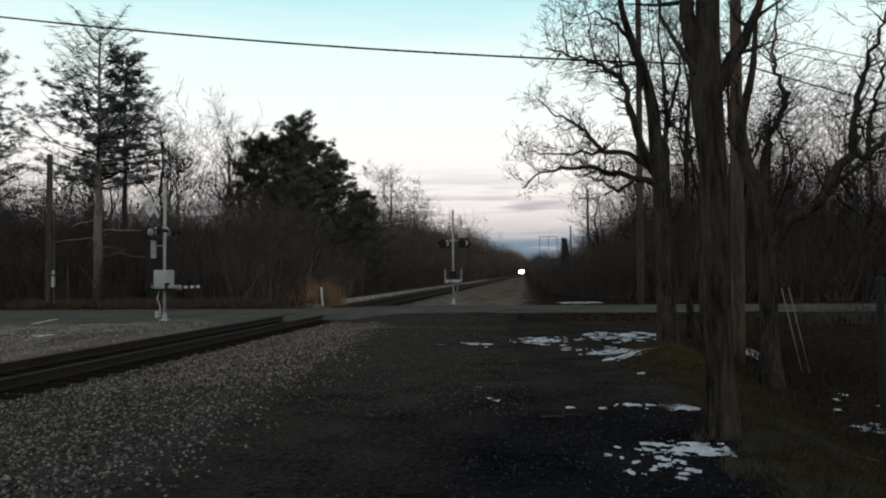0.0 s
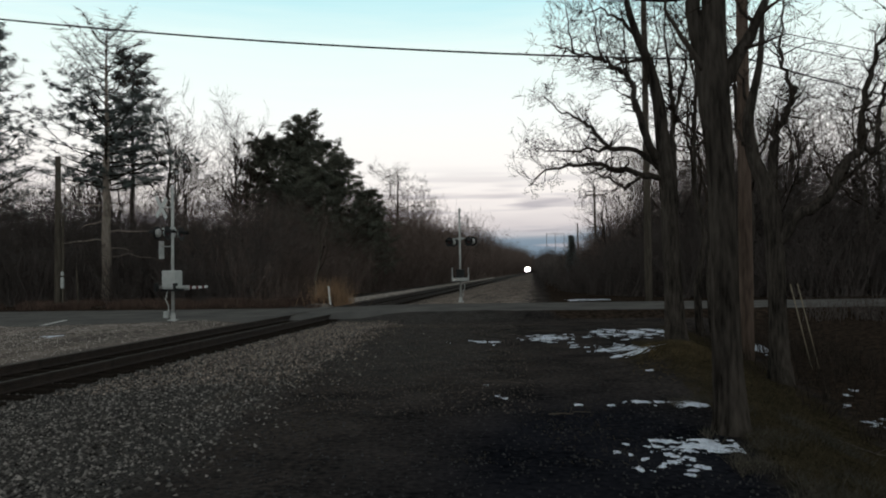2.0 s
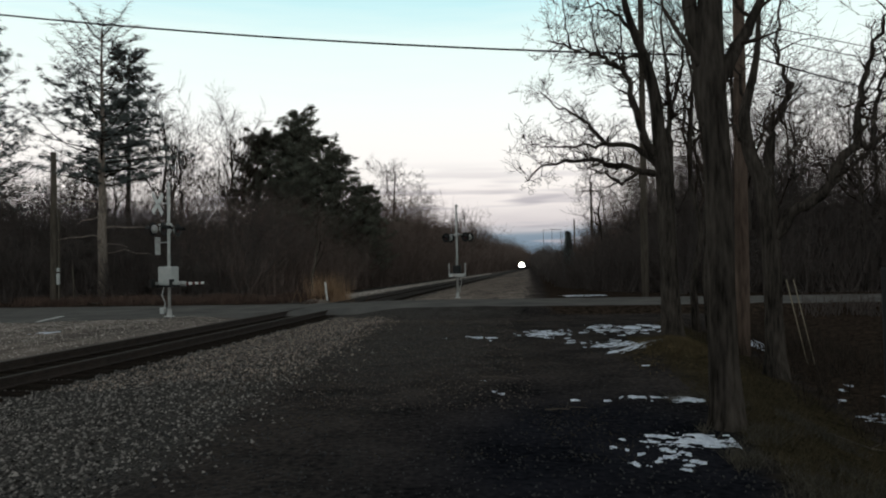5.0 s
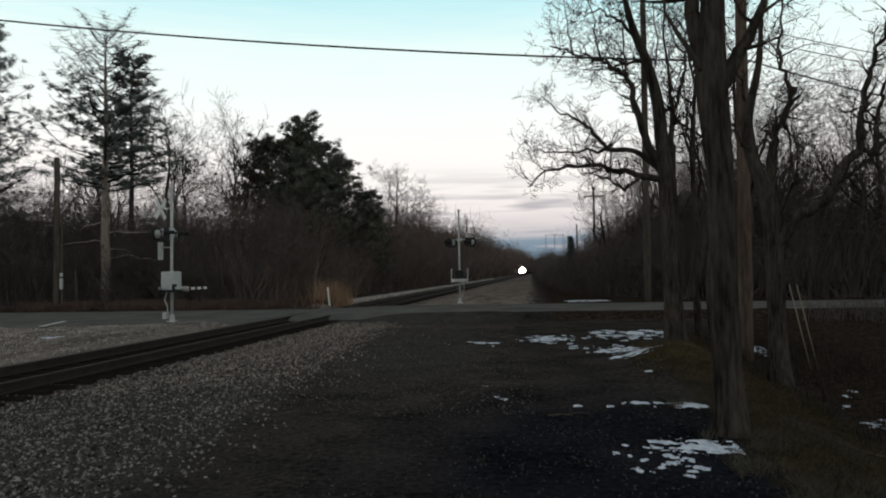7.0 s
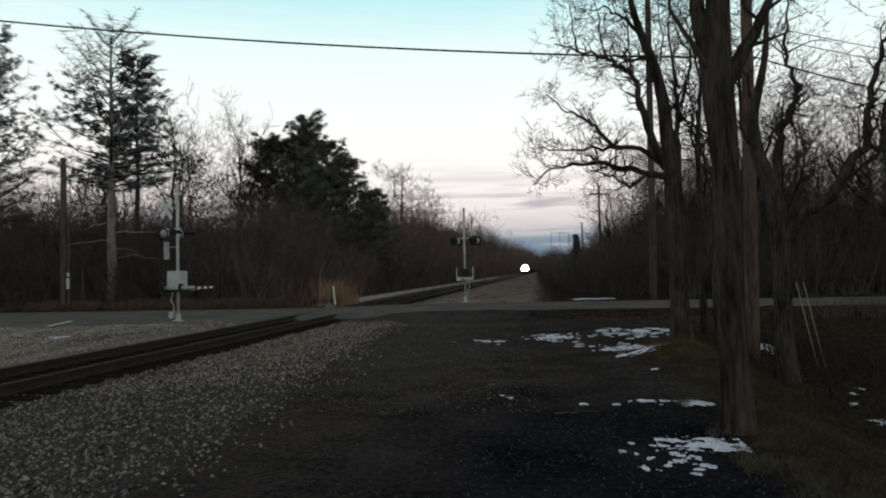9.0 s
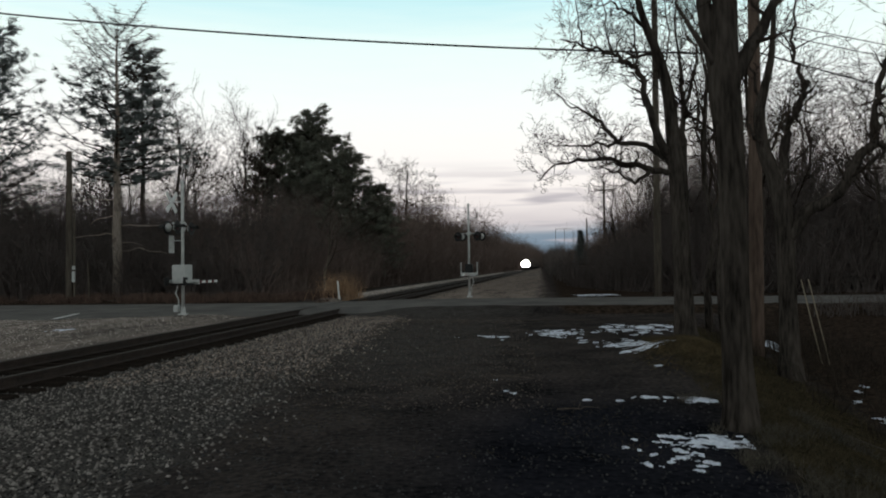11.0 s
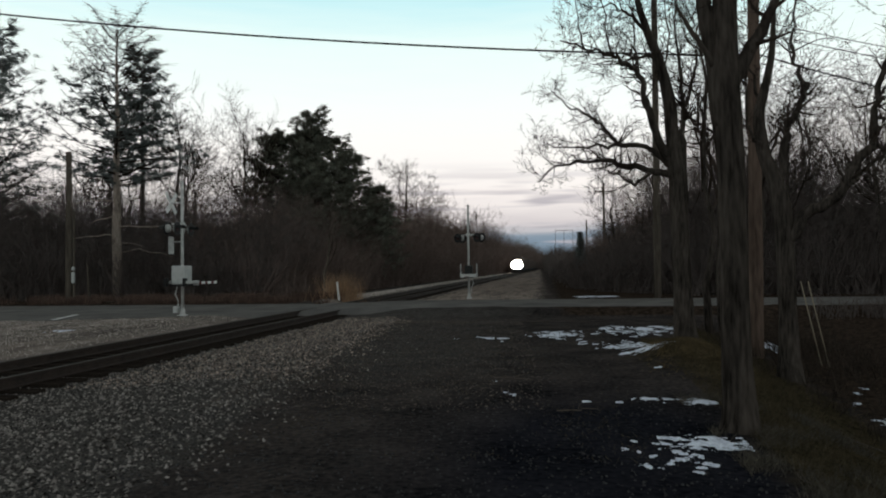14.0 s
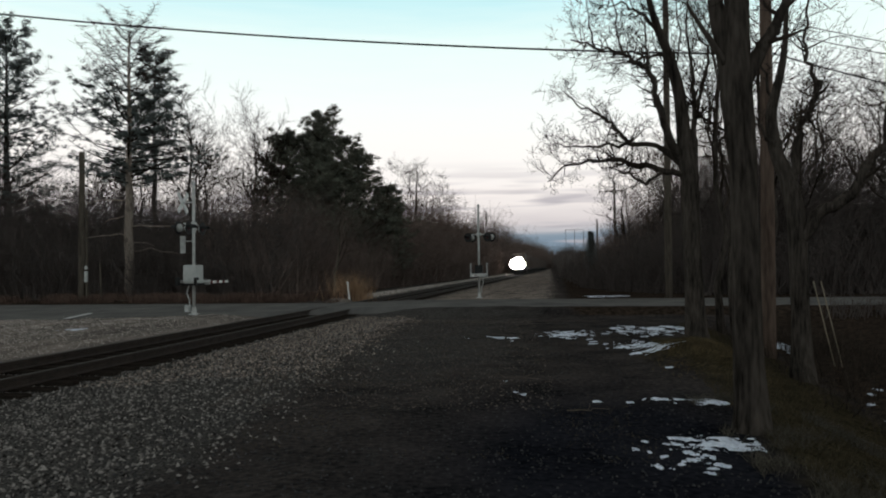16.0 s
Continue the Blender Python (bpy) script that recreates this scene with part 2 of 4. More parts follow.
def spikes_mesh(name, base, tip, r):
    """Many thin three-sided twigs or blades as one mesh."""
    n = len(base)
    d = tip - base
    ref = np.tile([0.3, 0.5, 0.81], (n, 1))
    s = np.cross(d, ref)
    s /= np.linalg.norm(s, axis=1, keepdims=True) + 1e-9
    u = np.cross(d, s)
    u /= np.linalg.norm(u, axis=1, keepdims=True) + 1e-9
    r = np.broadcast_to(np.asarray(r, float).reshape(-1, 1), (n, 1))
    v = np.stack([base + s * r, base - s * r * 0.5 + u * r * 0.87, base - s * r * 0.5 - u * r * 0.87, tip], 1).reshape(-1, 3)
    i = (np.arange(n) * 4)[:, None]
    f = np.stack([np.hstack([i, i + 1, i + 3]), np.hstack([i + 1, i + 2, i + 3]), np.hstack([i + 2, i, i + 3])], 1).reshape(-1, 3)
    me = bpy.data.meshes.new(name)
    me.from_pydata(v.tolist(), [], f.tolist())
    return me


def part(name, geo, material, parent=None, label="", smooth=False):
    me = geo.mesh(name, smooth) if isinstance(geo, Geo) else geo
    me.materials.append(material)
    ob = new(name, me)
    if parent:
        ob.parent = parent
    if label:
        tagged(ob, label)
    return ob


def thing(name, x, y, z, label, category, group="", rz=0):
    ob = new(name)
    ob.matrix_basis = pose(x, y, z, 0, 0, rz)
    return tagged(ob, label, category, group)


def sstep(a, b, x):
    t = min(max((x - a) / (b - a), 0.0), 1.0)
    return t * t * (3 - 2 * t)


# ------------------------------------------------------------ ground, road, track
TRACK = -8.9
ROAD0, ROAD1 = 27.0, 32.4


def road_rise(x):
    """How far the road climbs a little towards the crossing and past it."""
    return 0.13 * sstep(-10.5, -6.0, x)


def height(x, y):
    z = 0.0
    # track bed
    bed = 1 - sstep(1.9, 4.0, abs(x - TRACK))
    z -= 0.16 * bed
    # ditch with a grassy bank on its near side
    along = (1 - sstep(20.0, 25.0, y)) * sstep(-6, 0, y)
    crest = 1.75 + 0.10 * (y - 7.0) * (1 if y > 7 else 0.35)
    z -= along * 0.6 * sstep(crest + 0.1, crest + 2.3, x) * (1 - 0.75 * sstep(crest + 4.0, crest + 7.5, x))
    # small mossy mound
    z += 0.32 * math.exp(-((x - 2.3) / 0.75) ** 2 - ((y - 12.6) / 1.6) ** 2)
    # shallow dip in front of the road
    z -= 0.2 * sstep(20, 24.5, y) * (1 - sstep(25.6, 26.4, y)) * sstep(-8, -4.5, x)
    z += road_rise(x) * sstep(25.9, 26.8, y) * (1 - sstep(32.6, 33.6, y)) * (1 if x > -10.5 else 0)
    # raised shoulder on the far side of the track
    if y > 33:
        z += 0.26 * sstep(1.45, 1.9, TRACK - x) * (1 - sstep(2.5, 3.4, TRACK - x)) * sstep(33, 35, y)
    if abs(x - TRACK) > 3:
        z += 0.03 * noise.noise((x * 0.7, y * 0.7, 0)) + 0.015 * noise.noise((x * 2.5, y * 2.5, 3))
    return z


def build_ground():
    def axis(lo, hi, fine0, fine1, step, grow):
        vals = list(np.arange(fine0, fine1, step))
        s, v = step, fine1
        while v < hi:
            vals.append(v)
            s *= grow
            v += s
        vals.append(hi)
        s, v = step, fine0 - step
        while v > lo:
            vals.insert(0, v)
            s *= grow
            v -= s
        vals.insert(0, lo)
        return vals
    xs = axis(-2500, 2500, -18, 12, 0.22, 1.16)
    ys = axis(-600, 4000, 0, 40, 0.25, 1.16)
    v, cols, tan = [], [], []
    for y in ys:
        for x in xs:
            v.append((x, y, height(x, y)))
            edge = -3.2 - 0.12 * max(y - 6, 0)
            g = max(1 - sstep(edge - 0.6, edge + 0.6, x), (0.24 + 0.42 * sstep(7, 14, y)) * (1 - sstep(edge + 1.0, edge + 5.5 + 0.2 * max(y - 8, 0), x))) * (1 if y < 27 else 0)
            if x < -30 and y < 27:
                g *= 1 - sstep(30, 40, -x)
            if y > 32:
                lane = -0.4 - 0.013 * max(y - 34, 0)
                g = 1.1 * (1 - sstep(lane - 0.6, lane + 0.8, x)) * sstep(-15.5, -14, x)
            if y < -3:
                g *= 0.6
            crest = 1.75 + 0.10 * (y - 7.0) * (1 if y > 7 else 0.35)
            moss = sstep(crest - 0.3, crest + 0.5, x) * (1 - sstep(crest + 1.6, crest + 2.6, x)) * (1 - sstep(19, 24, y)) if y < 26 else 0
            moss = max(moss, math.exp(-((x - 2.3) / 0.9) ** 2 - ((y - 12.6) / 2.0) ** 2))
            lit = sstep(crest + 1.6, crest + 3, x) if y < 26 else max(sstep(-0.4, 1.2, x), 1 - sstep(-15, -12, x))
            # oval of soil that gets the darker, bluer tone
            soil_dark = math.exp(-((x - 0.6) / 1.9) ** 2 - ((y - 6.2) / 3.4) ** 2) * (1 - sstep(crest - 0.2, crest + 0.4, x))
            cols += [g, moss, lit, soil_dark]
            k = min(g, 1.0) * sstep(32.6, 33.6, y) * sstep(1.4, 2.2, abs(x - TRACK))
            k *= 1 - sstep(2.3, 3.0, TRACK - x)
            if y < 26:
                k = 0.85 * sstep(10, 13, y) * sstep(1.5, 2.3, TRACK - x) * (1 - sstep(24, 30, -x))
            k *= 0.75 + 0.5 * noise.noise((x * 0.9, y * 0.3, 4))
            tan += [k, k, k, 1.0]
    nx = len(xs)
    f = [(j * nx + i, j * nx + i + 1, (j + 1) * nx + i + 1, (j + 1) * nx + i) for j in range(len(ys) - 1) for i in range(nx - 1)]
    me = bpy.data.meshes.new("ground")
    me.from_pydata(v, [], f)
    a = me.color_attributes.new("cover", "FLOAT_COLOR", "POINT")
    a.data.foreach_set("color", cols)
    me.color_attributes.new("lane", "FLOAT_COLOR", "POINT").data.foreach_set("color", tan)
    me.shade_smooth()
    me.materials.append(M_GROUND)
    tagged(new("ground", me), "dark bare soil and gravel lot with winter grass and leaf litter", "ground", kind="structure")


def build_road():
    g = Geo()
    xs = sorted(set(np.arange(-160, 160, 2.0)) | {TRACK - 1.5, TRACK + 1.5})
    prof = [(ROAD0 - 0.7, -0.25), (ROAD0 - 0.15, 0.01), (ROAD0 + 0.1, 0.03), ((ROAD0 + ROAD1) / 2, 0.058), (ROAD1 - 0.1, 0.03), (ROAD1 + 0.15, 0.01), (ROAD1 + 0.7, -0.25)]
    for x in xs:
        for k, (y, z) in enumerate(prof):
            w = 0.12 * noise.noise((x * 0.6, k * 3.1, 0)) if k in (0, 1, 5, 6) else 0
            w -= 4.7 * sstep(8, 18.5, -x) if k < 3 else 0
            g.v.append((x, y + w, z + road_rise(x)))
    n = len(prof)
    for i in range(len(xs) - 1):
        for k in range(n - 1):
            a = i * n + k
            g.f.append((a, a + n, a + n + 1, a + 1))
    tagged(part("road", g, M_ASPHALT, smooth=True), "narrow worn grey asphalt country road over the track", "road", kind="structure")
    for x, y, w, d in ((-17.43, 23.5, 3.0, 0.2),):
        b = Geo()
        b.box(-w / 2, w / 2, -d / 2, d / 2, 0, 0.006)
        ob = part("stop_line", b, M_PAINT)
        ob.matrix_basis = pose(x, y, 0.05, 0, 0, 112)
        tagged(ob, "worn white stop line painted on the asphalt", "road marking", kind="structure")


def rail_profile(y0, y1):
    g = Geo()
    prof = [(-0.07, -0.15), (0.07, -0.15), (0.07, -0.135), (0.012, -0.12), (0.012, -0.03), (0.036, -0.022), (0.036, 0.015), (0.028, 0.022), (-0.028, 0.022), (-0.036, 0.015), (-0.036, -0.022), (-0.012, -0.03), (-0.012, -0.12), (-0.07, -0.135)]
    n = len(prof)
    for y in (y0, y1):
        g.v += [(x, y, z) for x, z in prof]
    for k in range(n):
        g.f.append((k, (k + 1) % n, n + (k + 1) % n, n + k))
    g.f.append(tuple(range(n))[::-1])
    g.f.append(tuple(range(n, 2 * n)))
    return g


def build_track():
    track = thing("railway_track", TRACK, 0, 0.0, "single railway track of rusty rails on tarred wooden ties", "track")
    for sx in (-0.755, 0.755):
        r = part("rail", rail_profile(-120, 1500), M_RAIL, track)
        r.location = (sx, 0, 0.05)
        t = Geo()
        t.box(-0.03, 0.03, -120, 1500, 0.0215, 0.0235)
        part("running_surface", t, M_RAILTOP, r, "polished top of the rail")
    tie = Geo()
    tie.box(-1.3, 1.3, -0.11, 0.11, -0.12, 0.0, 0.012)
    me = tie.mesh("tie")
    me.materials.append(M_TIE)
    y, k = 1.0, 0
    while k < 200:
        y += 0.54
        if ROAD0 - 0.5 < y < ROAD1 + 0.5:
            continue
        k += 1
        ob = new("tie", me)
        ob.parent = track
        ob.location = (random.uniform(-0.05, 0.05), y, -0.1 + random.uniform(-0.012, 0.012))
        ob.rotation_euler = (0, 0, random.uniform(-0.02, 0.02))
    # crossing boards between the rails
    for x0, x1 in ((-1.5, -0.86), (-0.66, 0.66), (0.86, 1.5)):
        b = Geo()
        b.box(x0, x1, ROAD0 - 0.1, ROAD1 + 0.1, -0.1, 0.066, 0.01)
        part("crossing_panel", b, M_ASPHALT, track, "dark crossing panel between the rails")


def stones(name, n, sampler, size, label, material=None):
    rng = np.random.default_rng(5)
    V = np.array([(1, 0, -0.5), (0, 1, -0.5), (-1, 0, -0.5), (0, -1, -0.5), (0.2, 0.1, 1)], float)
    F = np.array([(0, 1, 4), (1, 2, 4), (2, 3, 4), (3, 0, 4), (0, 3, 1), (3, 2, 1)])
    v, f = [], []
    for i in range(n):
        x, y = sampler(rng)
        s = size * rng.uniform(0.5, 1.25)
        a = rng.uniform(0, 6.28)
        J = (V + rng.normal(0, 0.22, V.shape)) * (1 + rng.uniform(-0.3, 0.3, (len(V), 1))) * np.array([s, s * rng.uniform(0.6, 1), s * rng.uniform(0.45, 0.75)])
        c, sn = math.cos(a), math.sin(a)
        J = np.stack([J[:, 0] * c - J[:, 1] * sn, J[:, 0] * sn + J[:, 1] * c, J[:, 2]], 1)
        v.append(J + [x, y, height(x, y) + s * 0.15])
        f.append(F + i * len(V))
    me = bpy.data.meshes.new(name)
    me.from_pydata(np.concatenate(v).tolist(), [], np.concatenate(f).tolist())
    me.materials.append(material or M_STONE)
    tagged(new(name, me), label, "gravel", kind="stuff")


def build_ballast():
    def near(rng):
        while True:
            y = 3.5 + 22.5 * rng.random() ** 1.5
            x = rng.uniform(-10.4, -2.6)
            edge = -3.2 - 0.12 * max(y - 6, 0)
            if x < edge + rng.normal(-0.05, 0.22) + (rng.exponential(0.9) if rng.random() < 0.12 else 0):
                return x, y
    stones("ballast_gravel", 36000, near, 0.0255, "loose grey ballast stones along the track")

    stones("ballast_chips", 22000, near, 0.015, "small dark and light chips between the ballast stones", M_CHIP)

    def lot(rng):
        return -4 + 6.0 * rng.random() ** 1.5, 3.5 + 18 * rng.random() ** 1.7
    stones("loose_stones", 13000, lot, 0.015, "small dull stones and crumbs scattered on the dark soil", M_CRUMB)

    def brown(rng):
        while True:
            y = 10 + 16 * rng.random() ** 0.9
            x = rng.uniform(-7.5, -3.0)
            edge = -3.2 - 0.12 * max(y - 6, 0)
            if x < edge + rng.normal(0.1, 0.3):
                return x, y
    # brown stones whose lighter tone carries the bright tops seen far off
    stones("ballast_gravel", 9000, brown, 0.027, "brownish ballast stones towards the road", M_TANMIX)

    def middle(rng):
        y = 8 + 17 * rng.random()
        return -4.2 - 0.06 * (y - 8) + 4.2 * rng.random() ** 1.5, y
    stones("loose_stones", 10000, middle, 0.018, "brown gravel pressed into the soil of the lot", M_EARTH)

    def beyond(rng):
        while True:
            y = 33 + 75 * rng.random() ** 1.6
            x = rng.uniform(-12.2, -0.7 - 0.013 * (y - 34) + rng.normal(0, 0.35))
            if not -1.35 < x - TRACK < 1.35:
                if x > TRACK or x > TRACK - 2.6:
                    return x, y
    stones("trackside_gravel", 18000, beyond, 0.03, "tan gravel beside the track beyond the road", M_TAN)

    def shoulder(rng):
        return TRACK - rng.uniform(1.7, 2.35), 36 + 130 * rng.random() ** 1.5
    stones("shoulder_gravel", 13000, shoulder, 0.055, "pale ballast along the far shoulder of the track", M_PALE)

    def verge(rng):
        return rng.uniform(-21, -11.2), rng.uniform(13, 25)
    stones("verge_gravel", 16000, verge, 0.02, "pale gravel on the verge beside the road", M_PALE)


build_ground()
build_road()
build_track()
build_ballast()

# ------------------------------------------------------------ woods
def grow(g, tw, p, d, length, r, rng, level, up=0.12, twigr=0.006, kids=4):
    """One bending limb with its side limbs. Thick ones are tubes in g, thin ones spikes in tw."""
    n = 4 if r > 0.02 else 3
    pts, rads = [Vector(p)], [r]
    d = Vector(d).normalized()
    for i in range(n):
        d = (d + Vector((rng.normal(0, 0.22), rng.normal(0, 0.22), rng.normal(0, 0.18) + up))).normalized()
        pts.append(pts[-1] + d * length / n)
        rads.append(r * (1 - 0.8 * (i + 1) / n))
    if r > 0.012:
        g.tube(pts, rads, 5 if r > 0.04 else 4, False)
    else:
        for a, b in zip(pts[:-1], pts[1:]):
            tw.append((a, b + (b - a) * 0.15, max(r * 0.7, twigr)))
    if level <= 0:
        return
    for k in range(kids):
        t = rng.uniform(0.25, 1.0) * n
        i = min(int(t), n - 1)
        q = pts[i].lerp(pts[i + 1], t - i)
        sd = (pts[i + 1] - pts[i]).normalized()
        off = Vector((rng.normal(), rng.normal(), rng.normal() * 0.7))
        off = (off - sd * off.dot(sd)).normalized()
        grow(g, tw, q, sd * rng.uniform(0.5, 0.9) + off * 0.8, length * rng.uniform(0.4, 0.65), max(rads[i] * 0.5, 0.004), rng, level - 1, up, twigr, kids)


def finish_tree(ob, trunk, g, tw, bark, twig):
    part("trunk", trunk, bark, ob, smooth=True)
    for a, b, r in tw:
        g.spike(a, b, r)
    if g.v:
        tagged(part("crown", g, twig, ob), kind="stuff")


def bare_tree(x, y, h, r, seed, label, levels=3, kids=5, spread=0.8, lean=0.0, first=0.3, limbs=9, twigr=0.012, twig=None, group="", name="bare_tree", bark=None):
    rng = np.random.default_rng(seed)
    ob = thing(name, x, y, height(x, y) - 0.05, label, "tree", group)
    t, g, tw = Geo(), Geo(), []
    n = 7
    pts = [Vector((lean * h * (i / n) + rng.normal(0, 0.012 * h) * (i > 0), rng.normal(0, 0.012 * h) * (i > 0), h * i / n)) for i in range(n + 1)]
    rads = [r * (1.15 if i == 0 else 1 - 0.88 * i / n) for i in range(n + 1)]
    t.tube(pts, rads, 9)
    for k in range(limbs):
        s = first + (1 - first) * (k + rng.uniform(0, 0.8)) / limbs
        f = min(s * n, n - 0.01)
        i = int(f)
        q = pts[i].lerp(pts[i + 1], f - i)
        a = rng.uniform(0, 6.28)
        d = Vector((math.cos(a) * spread, math.sin(a) * spread, rng.uniform(0.35, 1.0)))
        grow(g, tw, q, d, h * rng.uniform(0.28, 0.45) * (1.15 - 0.6 * s), rads[i] * 0.5, rng, levels - 1, 0.1, twigr, kids)
    finish_tree(ob, t, g, tw, bark or M_BARK, twig or M_TWIG)
    return ob


def pine(x, y, h, r, seed, label, bare_to=0.35, wide=0.22, limbs=60, tufts=7, droop=-0.05, cone=1.0, bark=None, size=0.55, dead_top=0.0, dead=0.12, flat=0.5, needles=None):
    """A pine: straight trunk, whorled limbs, tufts of needles along the outer limbs."""
    rng = np.random.default_rng(seed)
    ob = thing("pine_tree", x, y, height(x, y) - 0.05, label, "tree")
    t, g, tw = Geo(), Geo(), []
    n = 8
    pts = [Vector((rng.normal(0, 0.05) * (i > 0), rng.normal(0, 0.05) * (i > 0), h * i / n)) for i in range(n + 1)]
    rads = [r * (1 - 0.9 * i / n) for i in range(n + 1)]
    t.tube(pts, rads, 10)
    nb, nt_ = [], []
    for k in range(limbs):
        s = bare_to + (1 - bare_to) * ((k + rng.uniform(0, 1)) / limbs)
        f = min(s * n, n - 0.01)
        i = int(f)
        q = pts[i].lerp(pts[i + 1], f - i)
        a = k * 2.4 + rng.normal(0, 0.3)
        u = (s - bare_to) / (1 - bare_to)
        ln = h * wide * ((1 - u) ** 0.8 * cone + (1 - cone) * 0.8 + 0.14) * rng.uniform(0.65, 1.15)
        if u < 0.15:
            ln *= rng.uniform(0.5, 1)
        bare = s > 1 - dead_top or rng.random() < dead
        if s > 1 - dead_top:
            ln = max(ln * 1.05, 0.09 * h * rng.uniform(0.7, 1.1))
        d = Vector((math.cos(a), math.sin(a), rng.uniform(-0.1, 0.25) + droop + 0.5 * u))
        m = 5
        lp = [q]
        dd = d.normalized()
        for j in range(m):
            dd = (dd + Vector((rng.normal(0, 0.1), rng.normal(0, 0.1), (0.13 if bare else 0.06) + rng.normal(0, 0.05)))).normalized()
            lp.append(lp[-1] + dd * ln / m)
        lr = max(0.02, rads[i] * 0.28)
        g.tube(lp, [lr * (1 - 0.8 * j / m) for j in range(m + 1)], 4, False)
        for j in range(tufts + (24 if bare else 0)):
            w = rng.uniform(0.18, 1.0) * m
            jj = min(int(w), m - 1)
            c = lp[jj].lerp(lp[jj + 1], w - jj)
            off = Vector((rng.normal(), rng.normal(), rng.normal(0.2, 0.55 * flat))).normalized() * ln * (0.3 if bare else 0.2) * rng.uniform(0.3, 1)
            e = c + off
            tw.append((c, e, 0.018 if bare else 0.012))
            if bare:
                continue
            k2 = 21
            dirs = rng.normal(0, 1, (k2, 3)) + np.array([off.x, off.y, off.z]) / (off.length + 1e-6) * 0.6
            dirs /= np.linalg.norm(dirs, axis=1, keepdims=True)
            sz = size * rng.uniform(0.6, 1.2)
            dirs[:, 2] *= flat
            b = np.array(e[:]) + rng.normal(0, 0.16 * sz, (k2, 3))
            nb.append(b)
            nt_.append(b + dirs * sz * rng.uniform(0.5, 1.0, (k2, 1)))
    finish_tree(ob, t, g, tw, bark or M_BARK, M_TWIG)
    if nb:
        part("foliage", spikes_mesh("foliage", np.concatenate(nb), np.concatenate(nt_), 0.026 * size / 0.55), needles or M_NEEDLE, ob, "dark green needles in clumps")["kind"] = "stuff"
    return ob


def brush(name, line, n, h0, h1, depth, label, r=0.012, material=None, seed=3, per=26):
    """A belt of leafless shrubs along a line of (x, y, top): each shrub is a spray of stems and twigs."""
    rng = np.random.default_rng(seed)
    P = np.array(line, float)
    seg = np.linalg.norm(np.diff(P[:, :2], axis=0), axis=1)
    cum = np.concatenate([[0], np.cumsum(seg)])
    B, T, R = [], [], []
    for i in range(n):
        s = rng.uniform(0, cum[-1])
        k = min(np.searchsorted(cum, s, side="right") - 1, len(seg) - 1)
        f = (s - cum[k]) / seg[k]
        c = P[k] * (1 - f) + P[k + 1] * f
        d = (P[k + 1] - P[k])[:2] / seg[k]
        nrm = np.array([d[1], -d[0]])
        off = rng.uniform(0, 1) * depth
        x, y = c[:2] + nrm * off
        top = c[2] * rng.uniform(h0, h1) * (0.45 + 0.55 * min(off / (0.5 * depth), 1.0))
        z = height(x, y) - 0.05
        st = 5
        base = np.stack([np.full(st, x) + rng.normal(0, 0.25, st), np.full(st, y) + rng.normal(0, 0.25, st), np.full(st, z)], 1)
        tip = base + np.stack([rng.normal(0, 0.26 * top, st), rng.normal(0, 0.26 * top, st), top * rng.uniform(0.6, 1.0, st)], 1)
        B.append(base)
        T.append(tip)
        R.append(np.full(st, r * 2.2))
        w = rng.integers(0, st, per)
        u = rng.uniform(0.1, 0.99, per)[:, None] ** 0.8
        b2 = base[w] * (1 - u) + tip[w] * u
        dr = np.stack([rng.normal(0, 0.8, per), rng.normal(0, 0.8, per), rng.normal(0.6, 0.5, per)], 1)
        dr /= np.linalg.norm(dr, axis=1, keepdims=True)
        B.append(b2)
        T.append(b2 + dr * top * rng.uniform(0.07, 0.24, (per, 1)))
        R.append(np.full(per, r))
    me = spikes_mesh(name, np.concatenate(B), np.concatenate(T), np.concatenate(R))
    me.materials.append(material or M_BRUSH)
    return tagged(new(name, me), label, "brush", kind="stuff")


def thicket_hull(name, line, depth, frac, label):
    """A solid lumpy ridge along the line, coloured dark for the shade inside woods."""
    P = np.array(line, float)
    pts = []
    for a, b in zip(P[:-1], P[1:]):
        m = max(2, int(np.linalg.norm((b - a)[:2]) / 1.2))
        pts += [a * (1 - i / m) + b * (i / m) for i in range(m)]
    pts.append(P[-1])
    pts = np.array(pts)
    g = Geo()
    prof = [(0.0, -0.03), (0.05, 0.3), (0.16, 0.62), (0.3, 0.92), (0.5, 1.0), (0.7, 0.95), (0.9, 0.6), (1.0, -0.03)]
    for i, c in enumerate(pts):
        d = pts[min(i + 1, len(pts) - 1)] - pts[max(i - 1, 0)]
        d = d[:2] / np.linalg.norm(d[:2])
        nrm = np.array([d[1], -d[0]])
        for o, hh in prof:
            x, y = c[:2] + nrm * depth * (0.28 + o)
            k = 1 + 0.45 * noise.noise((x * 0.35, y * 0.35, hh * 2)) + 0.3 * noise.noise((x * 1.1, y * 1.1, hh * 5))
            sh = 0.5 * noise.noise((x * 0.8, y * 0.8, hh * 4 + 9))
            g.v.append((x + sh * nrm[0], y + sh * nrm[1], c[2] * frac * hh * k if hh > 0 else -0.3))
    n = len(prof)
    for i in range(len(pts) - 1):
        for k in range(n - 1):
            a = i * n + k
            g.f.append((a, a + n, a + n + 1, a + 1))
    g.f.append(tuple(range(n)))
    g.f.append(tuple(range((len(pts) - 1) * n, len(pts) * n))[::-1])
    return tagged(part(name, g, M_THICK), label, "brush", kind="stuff")


